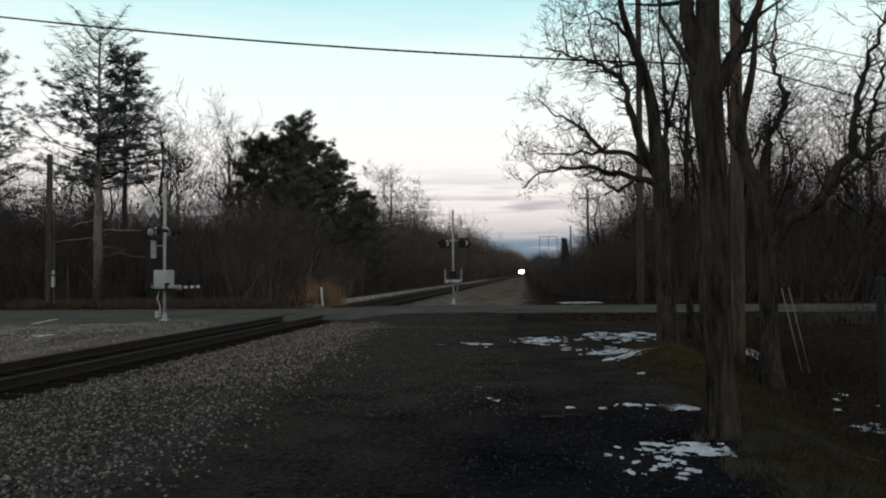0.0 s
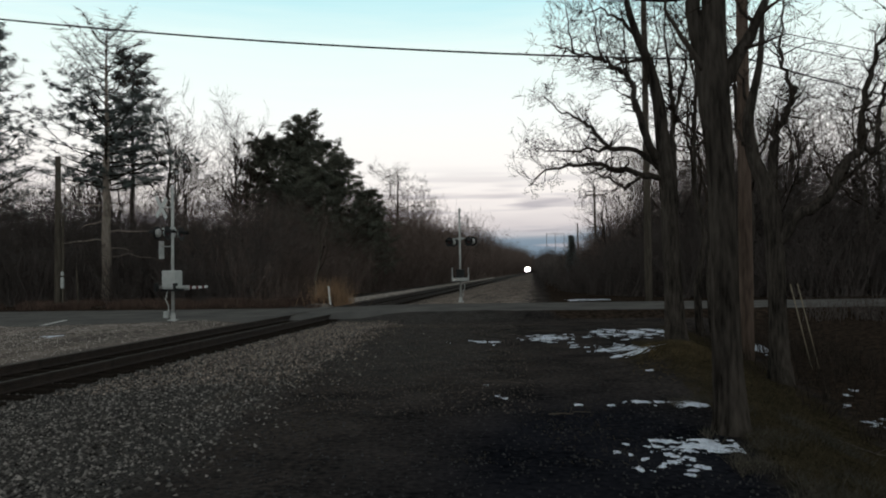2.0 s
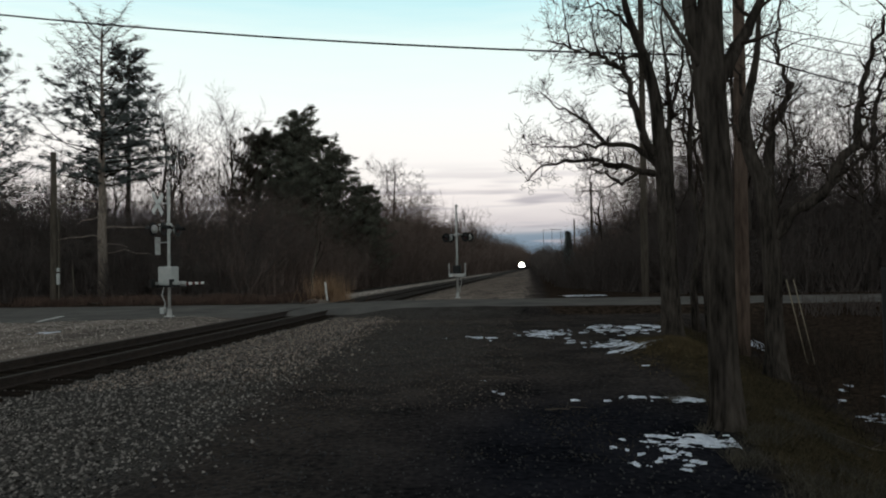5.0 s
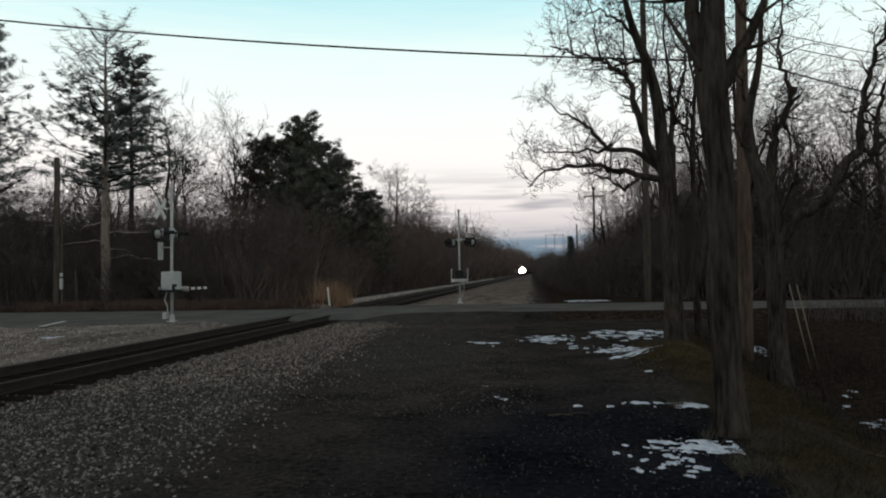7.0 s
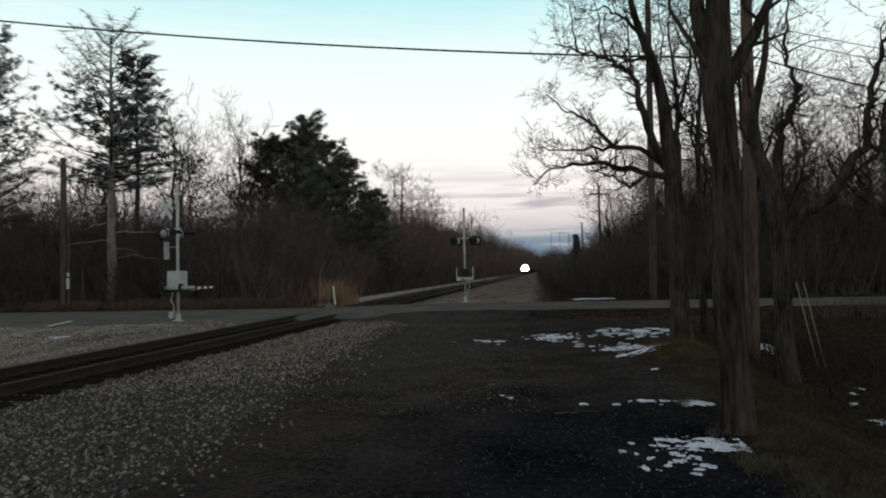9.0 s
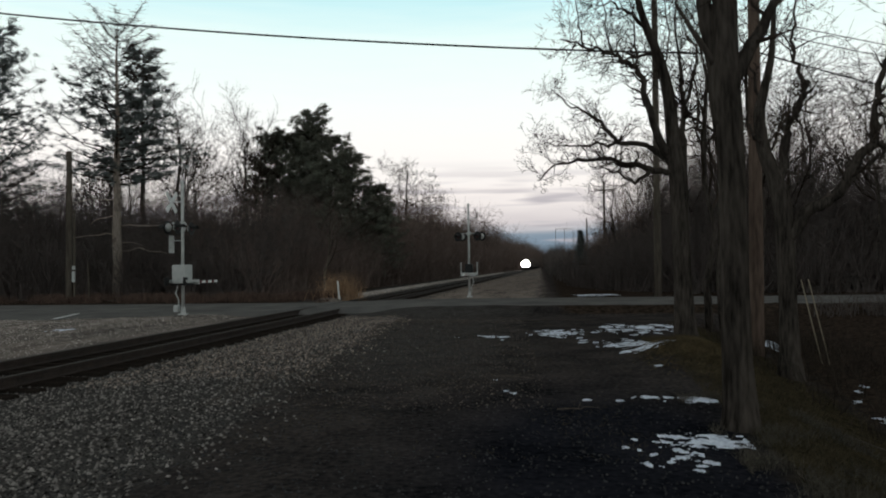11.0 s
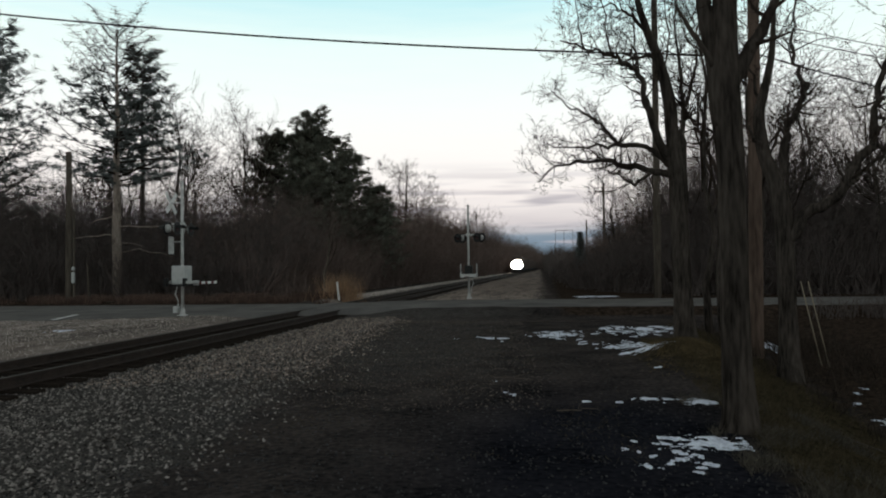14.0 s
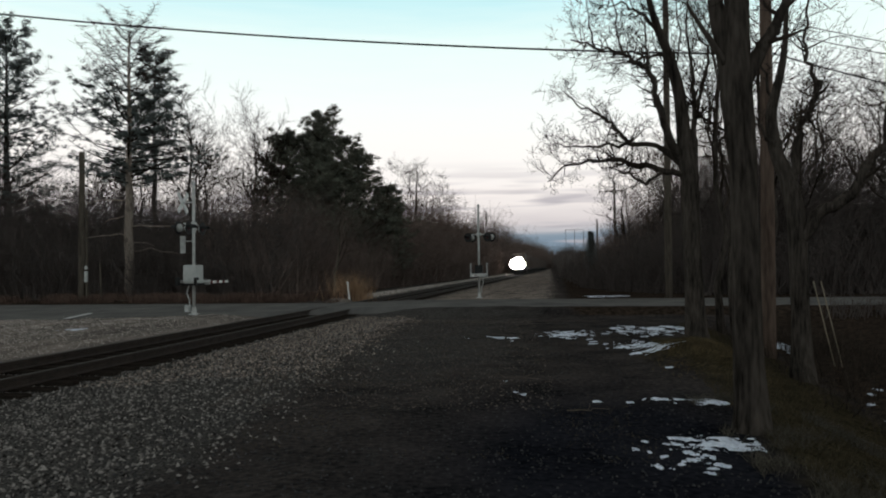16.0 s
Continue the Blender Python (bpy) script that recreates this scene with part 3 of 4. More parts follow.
LEFT = [(-12.3, 900, 26), (-12.1, 350, 15.5), (-12.6, 200, 15), (-13.2, 110, 13), (-13.8, 70, 10.0), (-14.5, 46, 7.2), (-17, 40, 7.0), (-30, 38.5, 8.6), (-52, 37.5, 11)]
RIGHT = [(60, 37, 13), (30, 38, 12), (14, 38.5, 11), (7.5, 39, 10.0), (3.4, 45, 6.2), (1.0, 58, 4.8), (0.0, 90, 4.9), (-0.9, 150, 6.0), (-2.4, 300, 11.5), (-3.6, 900, 28)]
BEHIND = [(13, 44, 12), (9.5, 46, 12), (6.5, 58, 10.0), (5.0, 90, 7.5), (3.6, 120, 6.5)]


def build_woods():
    near_left = LEFT[3:]
    brush("brush_by_the_track", near_left[:4], 2900, 0.35, 1.15, 11.0, "leafless reddish-brown brush beside the track", seed=3, per=34)
    brush("brush_by_the_road", near_left[3:], 3000, 0.35, 1.15, 11.0, "dark leafless brush at the edge of the woods", seed=23, per=34, material=M_SHADEBRUSH)
    brush("distant_brush", LEFT[:4], 3400, 0.65, 1.2, 12.0, "distant leafless woods beside the track", r=0.035, seed=4)
    thicket_hull("thicket_hull", LEFT[:4], 15.0, 0.66, "dense leafless woods along the far track")
    thicket_hull("thicket_hull", LEFT[3:], 22.0, 0.52, "solid dark ridge standing in for the shaded inside of the woods")
    brush("brush_across_the_road", RIGHT[:6], 4000, 0.35, 1.15, 11.0, "leafless brown brush beyond the road", seed=5, per=34, material=M_SHADEBRUSH)
    brush("taller_brush", BEHIND, 1700, 0.5, 1.15, 6.0, "taller leafless brush behind the hedge", seed=15, per=34)
    brush("distant_brush", RIGHT[5:], 800, 0.6, 1.15, 12.0, "distant leafless hedge beside the track", r=0.03, seed=6, material=M_SHADEBRUSH)
    thicket_hull("thicket_hull", RIGHT, 20.0, 0.5, "solid dark ridge standing in for the shaded woods behind the road")
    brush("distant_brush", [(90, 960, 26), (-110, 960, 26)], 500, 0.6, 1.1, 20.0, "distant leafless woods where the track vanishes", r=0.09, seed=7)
    thicket_hull("thicket_hull", [(90, 960, 26), (-110, 960, 26)], 30.0, 0.7, "distant dark woods where the track vanishes")
    # trees of the left woods
    pine(-25.95, 39.6, 16.4, 0.33, 11, "tall pine with a dead bare top and pale trunk", 0.42, dead_top=0.28, dead=0.16, wide=0.29, limbs=90, tufts=18, bark=M_BARKPALE, cone=0.6, size=0.44, flat=0.4)
    pine(-30.6, 50, 18.4, 0.26, 12, "slim pine with dark needle clumps", 0.46, wide=0.17, limbs=68, tufts=15, cone=0.5, size=0.42, flat=0.45)
    pine(-40.0, 46, 19.6, 0.34, 13, "broad dark pine at the edge of the woods", 0.12, wide=0.29, limbs=100, tufts=20, cone=0.8, size=0.44, flat=0.4)
    for i, (x, y, h, w) in enumerate(((-21.2, 62, 15.6, 0.33), (-18.2, 63, 11.8, 0.4), (-16.2, 65, 9.0, 0.42), (-20.0, 60, 10.5, 0.4), (-19.7, 64, 13.6, 0.34))):
        pine(x, y, h, 0.22, 20 + i, "dense dark green conifer in the woods", 0.08, wide=w, limbs=100, tufts=12, cone=0.8, size=0.55, flat=0.45, needles=M_SPRUCE)
    for i, (x, y, h, w) in enumerate(((-23.3, 66, 15.0, 0.2), (-24.5, 63, 13.8, 0.21), (-22.4, 64, 14.6, 0.2))):
        pine(x, y, h, 0.2, 30 + i, "tall open pine with a bare lower trunk", 0.34, wide=w, limbs=72, tufts=16, cone=0.5, size=0.5, flat=0.45, needles=M_SPRUCE)
    pine(-26.0, 64, 14.2, 0.2, 29, "loose dark pine beside the conifers", 0.36, wide=0.21, limbs=75, tufts=17, cone=0.5, size=0.5, flat=0.45, needles=M_SPRUCE)
    for i, (x, y, h, r) in enumerate(((-27.6, 50, 13.8, 0.2), (-26.6, 49, 11.5, 0.13), (-27, 60, 14.4, 0.2), (-33, 52, 10, 0.15), (-36, 54, 11, 0.15), (-24.5, 55, 10.5, 0.14), (-29.5, 56, 11, 0.16), (-22.5, 52, 9.5, 0.12), (-45, 50, 12, 0.2), (-26.2, 61, 13, 0.13), (-34.5, 49, 9, 0.1), (-31.5, 47, 9, 0.1), (-28.6, 53, 12, 0.14))):
        bare_tree(x, y, h, r, 40 + i, "leafless tree with fine upright branches", 3, 7, 0.42, limbs=11, twigr=0.017, group="bare trees of the woods")
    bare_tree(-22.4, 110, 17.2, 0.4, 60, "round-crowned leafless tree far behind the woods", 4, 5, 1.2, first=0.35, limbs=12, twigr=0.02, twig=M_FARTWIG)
    bare_tree(-12.7, 38.6, 5.0, 0.1, 61, "slim grey trunk leaning out of the brush", 2, 4, 0.8, lean=0.14, first=0.35, limbs=6, twigr=0.012, bark=M_POLE)
    rng = np.random.default_rng(9)
    for i in range(14):
        y = 85 + i * 14
        bare_tree(-15.5 - rng.uniform(0, 5), y, rng.uniform(10, 13.5), 0.16, 70 + i, "leafless tree in the far row beside the track", 3, 4, 0.6, limbs=8, twigr=0.03, group="bare trees along the track")
    pine(3.6, 84, 5.5, 0.12, 33, "slim dark evergreen beside the track", 0.05, wide=0.17, limbs=130, tufts=12, cone=1.0, size=0.36)
    # trees of the right woods
    for i, (x, y, h) in enumerate(((8, 43, 9), (10.5, 45, 11), (13, 41, 10), (15, 44, 11.5), (17, 40, 10.5), (19, 43, 12), (21, 41, 11), (23.5, 44, 12), (26, 41, 11), (12, 50, 12), (9, 60, 11), (7, 75, 10), (29, 44, 12), (33, 42, 12), (6.8, 48, 8.5), (7.6, 53, 9), (5.6, 64, 9), (16, 48, 12), (20, 48, 13), (11.5, 41, 9.5), (24, 48, 13))):
        bare_tree(x, y, h, 0.16, 90 + i, "leafless tree in the woods beyond the road", 3, 7, 0.6, limbs=12, twigr=0.012, group="bare trees beyond the road")
    for i, (x, y, h, r) in enumerate(((5.2, 22.5, 11, 0.15), (4.4, 20.8, 10, 0.11), (6.6, 24, 11, 0.13))):
        bare_tree(x, y, h, r, 130 + i, "upright leafless tree behind the ditch", 3, 7, 0.5, limbs=12, twigr=0.009)


build_woods()


# ------------------------------------------------------------ the trees beside the lot
def limb_tree(name, x, y, z, label, trunk, limbs, seed, bark, kids=7, levels=3, twigr=0.006, ln=1.3, crook=1.0):
    """A tree whose main limbs are given as (radius, points in its own plane)."""
    rng = np.random.default_rng(seed)
    ob = thing(name, x, y, z, label, "tree")
    t, g, tw = Geo(), Geo(), []

    def smooth(pts, per=4):
        out = []
        q = [Vector(p) for p in pts]
        for i in range(len(q) - 1):
            p0, p1, p2, p3 = q[max(i - 1, 0)], q[i], q[i + 1], q[min(i + 2, len(q) - 1)]
            for j in range(per):
                u = j / per
                out.append(0.5 * (2 * p1 + (p2 - p0) * u + (2 * p0 - 5 * p1 + 4 * p2 - p3) * u * u + (3 * p1 - p0 - 3 * p2 + p3) * u ** 3))
        out.append(q[-1])
        return out
    tp = smooth([p for p, r in trunk], 6)
    rr = np.interp(np.linspace(0, len(trunk) - 1, len(tp)), range(len(trunk)), [r for p, r in trunk])
    rr = [a * (1 + 0.05 * noise.noise((i * 0.9, seed, 0))) for i, a in enumerate(rr)]
    t.tube(tp, rr, 16)
    for r, pts in limbs:
        lp = smooth(pts)
        m = len(lp)
        lp = [p + Vector((rng.normal(0, 0.025), rng.normal(0, 0.04), rng.normal(0, 0.03))) * crook * (i > 0) for i, p in enumerate(lp)]
        lg = Geo()
        lg.tube(lp, [r * (1 - 0.88 * i / (m - 1)) * (1 + rng.uniform(-0.1, 0.12)) for i in range(m)], 8, True)
        part("limb", lg, bark, ob, smooth=True)
        total = sum((b - a).length for a, b in zip(lp[:-1], lp[1:]))
        for k in range(int(kids * total)):
            i = rng.integers(int(m * 0.25), m - 1)
            sd = (lp[i + 1] - lp[i]).normalized()
            off = Vector((rng.normal(), rng.normal() * 0.8, rng.normal() * 0.8 + 0.25))
            off = (off - sd * off.dot(sd)).normalized()
            rad = r * (1 - 0.75 * i / (m - 1)) * 0.4
            grow(g, tw, lp[i], sd * 0.5 + off, ln * rng.uniform(0.35, 1.0), min(rad, 0.03), rng, levels - 1, 0.06, twigr, 4)
    finish_tree(ob, t, g, tw, bark, M_TWIG)
    return ob


def dead_limbs():
    """Pale dead limbs low on the tall pine's trunk."""
    tree = [o for o in scene.objects if o.name == "pine_tree"][0]
    rng = np.random.default_rng(77)
    for z, a, ln in ((2.9, 0.1, 3.4), (3.9, 3.3, 3.0), (4.4, -0.2, 4.2), (5.0, 2.9, 2.2), (3.4, 0.5, 1.6), (6.0, 3.5, 2.6)):
        g = Geo()
        pts = [(math.cos(a) * ln * t, math.sin(a) * ln * t, z + 0.25 * math.sin(t * 3) - 0.3 * t + rng.normal(0, 0.05)) for t in (0, 0.2, 0.4, 0.6, 0.8, 1.0)]
        g.tube(pts, [0.045, 0.042, 0.036, 0.03, 0.022, 0.01], 6)
        part("dead_limb", g, M_BARKPALE, tree, "pale dead limb low on the trunk", True)


dead_limbs()


def build_lot_trees():
    limb_tree("bare_tree", 1.80, 7.35, height(1.80, 7.35) - 0.1, "thick grey-barked trunk beside the lot with snow near its foot",
              [((0.02, 0, 0), 0.22), ((0.02, 0, 0.3), 0.17), ((0.0, 0, 0.9), 0.142), ((0.0, 0, 2.1), 0.128), ((-0.01, 0, 3.0), 0.13), ((-0.05, 0, 3.6), 0.15), ((-0.03, 0, 4.2), 0.12), ((0.0, 0.05, 5.6), 0.10), ((-0.1, 0.2, 8.5), 0.05)],
              [(0.09, [(-0.02, 0, 3.45), (0.1, 0.02, 3.68), (0.24, 0.05, 3.9), (0.4, 0.1, 4.2), (0.55, 0.15, 4.55), (0.8, 0.3, 5.6), (1.0, 0.4, 6.8)]),
               (0.12, [(-0.05, 0.02, 3.1), (-0.13, 0.03, 3.8), (-0.2, 0.03, 4.25), (-0.28, 0.03, 4.8), (-0.45, 0.1, 6.0), (-0.6, 0.2, 7.6)]),
               (0.035, [(-0.15, -0.05, 3.7), (-0.35, -0.05, 4.05), (-0.48, 0, 4.35), (-0.55, 0, 4.9)])], 1, M_BARK, kids=2, ln=0.8, twigr=0.004, crook=0.25)
    limb_tree("bare_tree", 3.14, 16.6, height(3.14, 16.6) - 0.05, "leafless tree with long crooked limbs reaching over the lot",
              [((-0.15, 0, 0), 0.3), ((-0.17, 0, 0.5), 0.23), ((-0.19, 0, 1.5), 0.195), ((-0.22, 0, 2.8), 0.19), ((-0.24, 0, 3.7), 0.2), ((-0.33, 0, 4.6), 0.155), ((-0.4, 0, 5.5), 0.14), ((-0.6, 0, 6.4), 0.11), ((-0.85, 0, 7.1), 0.09), ((-1.05, 0, 7.9), 0.065), ((-1.2, 0, 9.4), 0.03)],
              [(0.10, [(-0.3, 0, 3.85), (-0.74, -0.3, 4.68), (-0.94, -0.4, 5.35), (-1.1, -0.5, 5.95), (-1.42, -0.6, 6.15), (-1.7, -0.7, 6.35), (-2.3, -0.8, 6.5), (-2.8, -0.9, 6.7)]),
               (0.075, [(-0.35, 0, 3.9), (-0.94, 0.2, 4.43), (-1.5, 0.4, 4.56), (-1.8, 0.5, 4.95), (-2.15, 0.6, 5.3), (-2.65, 0.7, 5.6), (-3.0, 0.8, 6.0)]),
               (0.085, [(-0.35, 0, 3.75), (-0.95, -0.2, 3.88), (-1.46, -0.4, 3.92), (-1.85, -0.5, 4.05), (-2.35, -0.6, 4.02), (-3.0, -0.8, 3.85), (-3.4, -0.9, 3.55)]),
               (0.045, [(-1.5, 0.4, 4.56), (-2.0, 0.5, 4.54), (-2.75, 0.6, 4.55), (-3.5, 0.7, 4.7)]),
               (0.05, [(-0.9, -0.2, 3.75), (-1.2, -0.3, 3.54), (-1.7, -0.4, 3.75), (-2.25, -0.5, 3.9)]),
               (0.085, [(-0.22, 0.1, 3.6), (-0.06, 0.2, 4.5), (0.0, 0.3, 5.4), (-0.07, 0.3, 6.1), (-0.13, 0.4, 7.1), (-0.05, 0.5, 8.2)]),
               (0.045, [(0.0, 0.3, 5.3), (0.17, 0.3, 5.95), (0.3, 0.3, 6.45), (0.02, 0.3, 7.1), (-0.1, 0.3, 7.6)]),
               (0.05, [(-0.6, 0, 6.37), (-0.9, 0.2, 6.52), (-1.4, 0.4, 6.5), (-2.05, 0.6, 6.5)]),
               (0.05, [(-0.85, 0, 7.05), (-1.25, -0.2, 7.45), (-1.7, -0.4, 7.55), (-2.1, -0.5, 7.45)]),
               (0.03, [(-1.1, -0.5, 5.95), (-1.2, -0.5, 6.8), (-1.3, -0.5, 7.9)]),
               (0.026, [(-1.7, -0.7, 6.35), (-1.85, -0.7, 7.2), (-2.0, -0.7, 8.2)]),
               (0.024, [(-2.3, -0.8, 6.5), (-2.45, -0.8, 7.2), (-2.5, -0.8, 8.0)]),
               (0.03, [(-0.5, 0, 6.0), (-0.35, 0.1, 7.0), (-0.45, 0.1, 8.5)])], 2, M_BARK, kids=9, ln=0.8, twigr=0.0065)
    limb_tree("bare_tree", 4.3, 14.0, height(4.3, 14.0) - 0.1, "many-limbed leafless tree leaning over the ditch",
              [((0.07, 0, 0), 0.28), ((0.07, 0, 0.5), 0.19), ((0.06, 0, 1.3), 0.16), ((0.05, 0, 2.3), 0.16), ((0.02, 0, 3.2), 0.17), ((-0.11, 0, 3.8), 0.14), ((-0.29, 0, 4.35), 0.12), ((-0.36, 0, 5.0), 0.105), ((-0.25, 0, 5.5), 0.08), ((-0.1, 0, 6.2), 0.06), ((-0.03, 0, 7.2), 0.03)],
              [(0.10, [(0.0, 0, 3.4), (-0.02, 0, 3.75), (0.05, 0, 4.2), (0.18, 0, 4.75), (0.36, 0, 5.15), (0.5, 0, 5.5), (0.33, 0, 5.9), (0.27, 0, 6.3), (0.32, 0, 6.9), (0.4, 0, 7.8)]),
               (0.125, [(0.06, 0, 2.7), (0.37, -0.1, 3.1), (0.84, -0.2, 3.42), (1.1, -0.3, 3.85), (1.27, -0.3, 4.17), (1.46, -0.4, 4.36), (1.5, -0.4, 4.95), (1.6, -0.4, 5.5), (1.76, -0.4, 6.05), (2.0, -0.4, 6.55), (2.2, -0.4, 7.2)]),
               (0.065, [(1.43, -0.4, 4.34), (1.7, -0.4, 4.32), (1.77, -0.4, 4.88), (1.9, -0.4, 5.5), (2.13, -0.4, 6.15), (2.35, -0.4, 6.7)]),
               (0.06, [(1.68, -0.4, 4.3), (1.92, -0.4, 4.5), (2.17, -0.3, 4.76), (2.6, -0.2, 5.1)]),
               (0.075, [(0.82, -0.2, 3.38), (1.35, 0.1, 3.8), (1.86, 0.3, 4.2), (2.4, 0.4, 4.5)]),
               (0.036, [(-0.35, 0, 4.95), (-0.39, 0.1, 5.65), (-0.54, 0.2, 6.2), (-0.64, 0.3, 7.0)]),
               (0.05, [(-0.27, 0, 4.3), (-0.54, -0.2, 4.62), (-0.8, -0.3, 4.95)])], 3, M_BARK, kids=4, ln=0.8, twigr=0.006)


build_lot_trees()

# ------------------------------------------------------------ poles and wires
def wood_pole(name, x, y, h, r, label, top=(0, 0), category="pole", material=None):
    ob = thing(name, x, y, height(x, y) - 0.1, label, category)
    g = Geo()
    g.tube([(top[0] * i / 6, top[1] * i / 6, (h + 0.1) * i / 6) for i in range(7)], [r * (1 - 0.25 * i / 6) for i in range(7)], 12)
    part("shaft", g, material or M_POLE, ob, smooth=True)
    return ob


def cable(name, a, b, sag, r, label):
    a, b = Vector(a), Vector(b)
    g = Geo()
    n = 24
    g.tube([a.lerp(b, i / n) - Vector((0, 0, 4 * sag * (i / n) * (1 - i / n))) for i in range(n + 1)], [r] * (n + 1), 6)
    tagged(part(name, g, M_WIRE), label, "cable")


def build_poles():
    p = wood_pole("utility_pole", -26.2, 35.6, 8.35, 0.19, "weathered wooden utility pole at the wood's edge")
    c = Geo()
    c.tube([(0.34, -0.05, 0), (0.34, -0.05, 5.2)], [0.06, 0.05], 8)
    part("conduit", c, M_POLE, p, "pale conduit beside the pole")
    b = Geo()
    b.box(0.33, 0.47, -0.28, -0.14, 1.2, 1.8, 0.03)
    b.tube([(0.4, -0.2, 1.9), (0.4, -0.2, 2.1)], [0.09, 0.07], 10)
    part("meter_box", b, M_BOX, p, "small grey meter box")
    s = Geo()
    s.tube([(0, 0, 0), (-0.1, 0, 2.2)], [0.05, 0.04], 8)
    ob = part("stake", s, M_POLE)
    ob.location = (-25.2, 35.9, height(-25.2, 35.9) - 0.05)
    tagged(ob, "thin wooden stake beside the utility pole", "stake")
    wood_pole("utility_pole", 4.87, 33.6, 15, 0.17, "tall wooden utility pole across the road", (0.15, 0))
    wood_pole("utility_pole", 4.74, 17.5, 9.6, 0.165, "brown wooden utility pole behind the trees", (0.15, 0), material=M_BARKRED)
    wood_pole("utility_pole", 5.75, 33.5, 8, 0.06, "slim pale trunk-like pole across the road")
    far = wood_pole("utility_pole", 6.8, 90, 12, 0.16, "far utility pole with a crossarm")
    g = Geo()
    g.box(-1.2, 1.2, -0.06, 0.06, 10.9, 11.05)
    part("crossarm", g, M_POLE, far)
    wood_pole("utility_pole", 6.7, 130, 10, 0.16, "far thin utility pole beside the track")
    # power line frame in the distance
    ob = thing("power_line_frame", 6.2, 300, 0, "distant steel power line frame over the hedge", "pylon")
    for x in (-3.6, 0, 3.6):
        g = Geo()
        g.tube([(x, 0, 0), (x, 0, 17)], [0.11, 0.09], 6)
        part("mast", g, M_POLE, ob)
    g = Geo()
    g.tube([(-3.7, 0, 16.7), (3.7, 0, 16.7)], [0.08, 0.08], 6)
    part("crossarm", g, M_POLE, ob)
    cable("overhead_cable", (-23.02, 17.5, 10.30), (4.84, 17.5, 6.51), 0.41, 0.023, "thick black overhead cable across the lot")
    cable("overhead_cable", (4.84, 17.5, 6.59), (13.46, 19.52, 4.77), 0.17, 0.017, "black overhead cable behind the trees")
    cable("overhead_cable", (4.86, 17.5, 7.39), (14.8, 20.2, 6.05), 0.17, 0.0095, "thin overhead wire behind the trees")
    cable("overhead_cable", (4.86, 17.5, 7.12), (14.8, 20.2, 5.71), 0.17, 0.0095, "thin overhead wire behind the trees")
    for dx in (0.0, 0.15):
        g = Geo()
        g.tube([(0, 0, 0), (-0.32, 0.2, 1.85)], [0.013, 0.013], 8)
        ob = part("guy_wire_guard", g, M_YELLOW, smooth=True)
        ob.location = (5.74 + dx, 16.3, height(5.74, 16.3) - 0.02)
        tagged(ob, "slanting faded yellow guy wire guard by the ditch", "wire guard", "guy wire guards")
    g = Geo()
    g.tube([(0, 0, 0), (0, 0, 2.1)], [0.05, 0.05], 10)
    g.tube([(0, 0, 2.1), (0, 0, 2.13), (0, 0, 2.16)], [0.056, 0.056, 0.02], 10)
    ob = part("metal_post", g, M_DARK)
    ob.location = (4.79, 10.6, height(4.79, 10.6) - 0.05)
    tagged(ob, "black metal post in the ditch", "post")


build_poles()


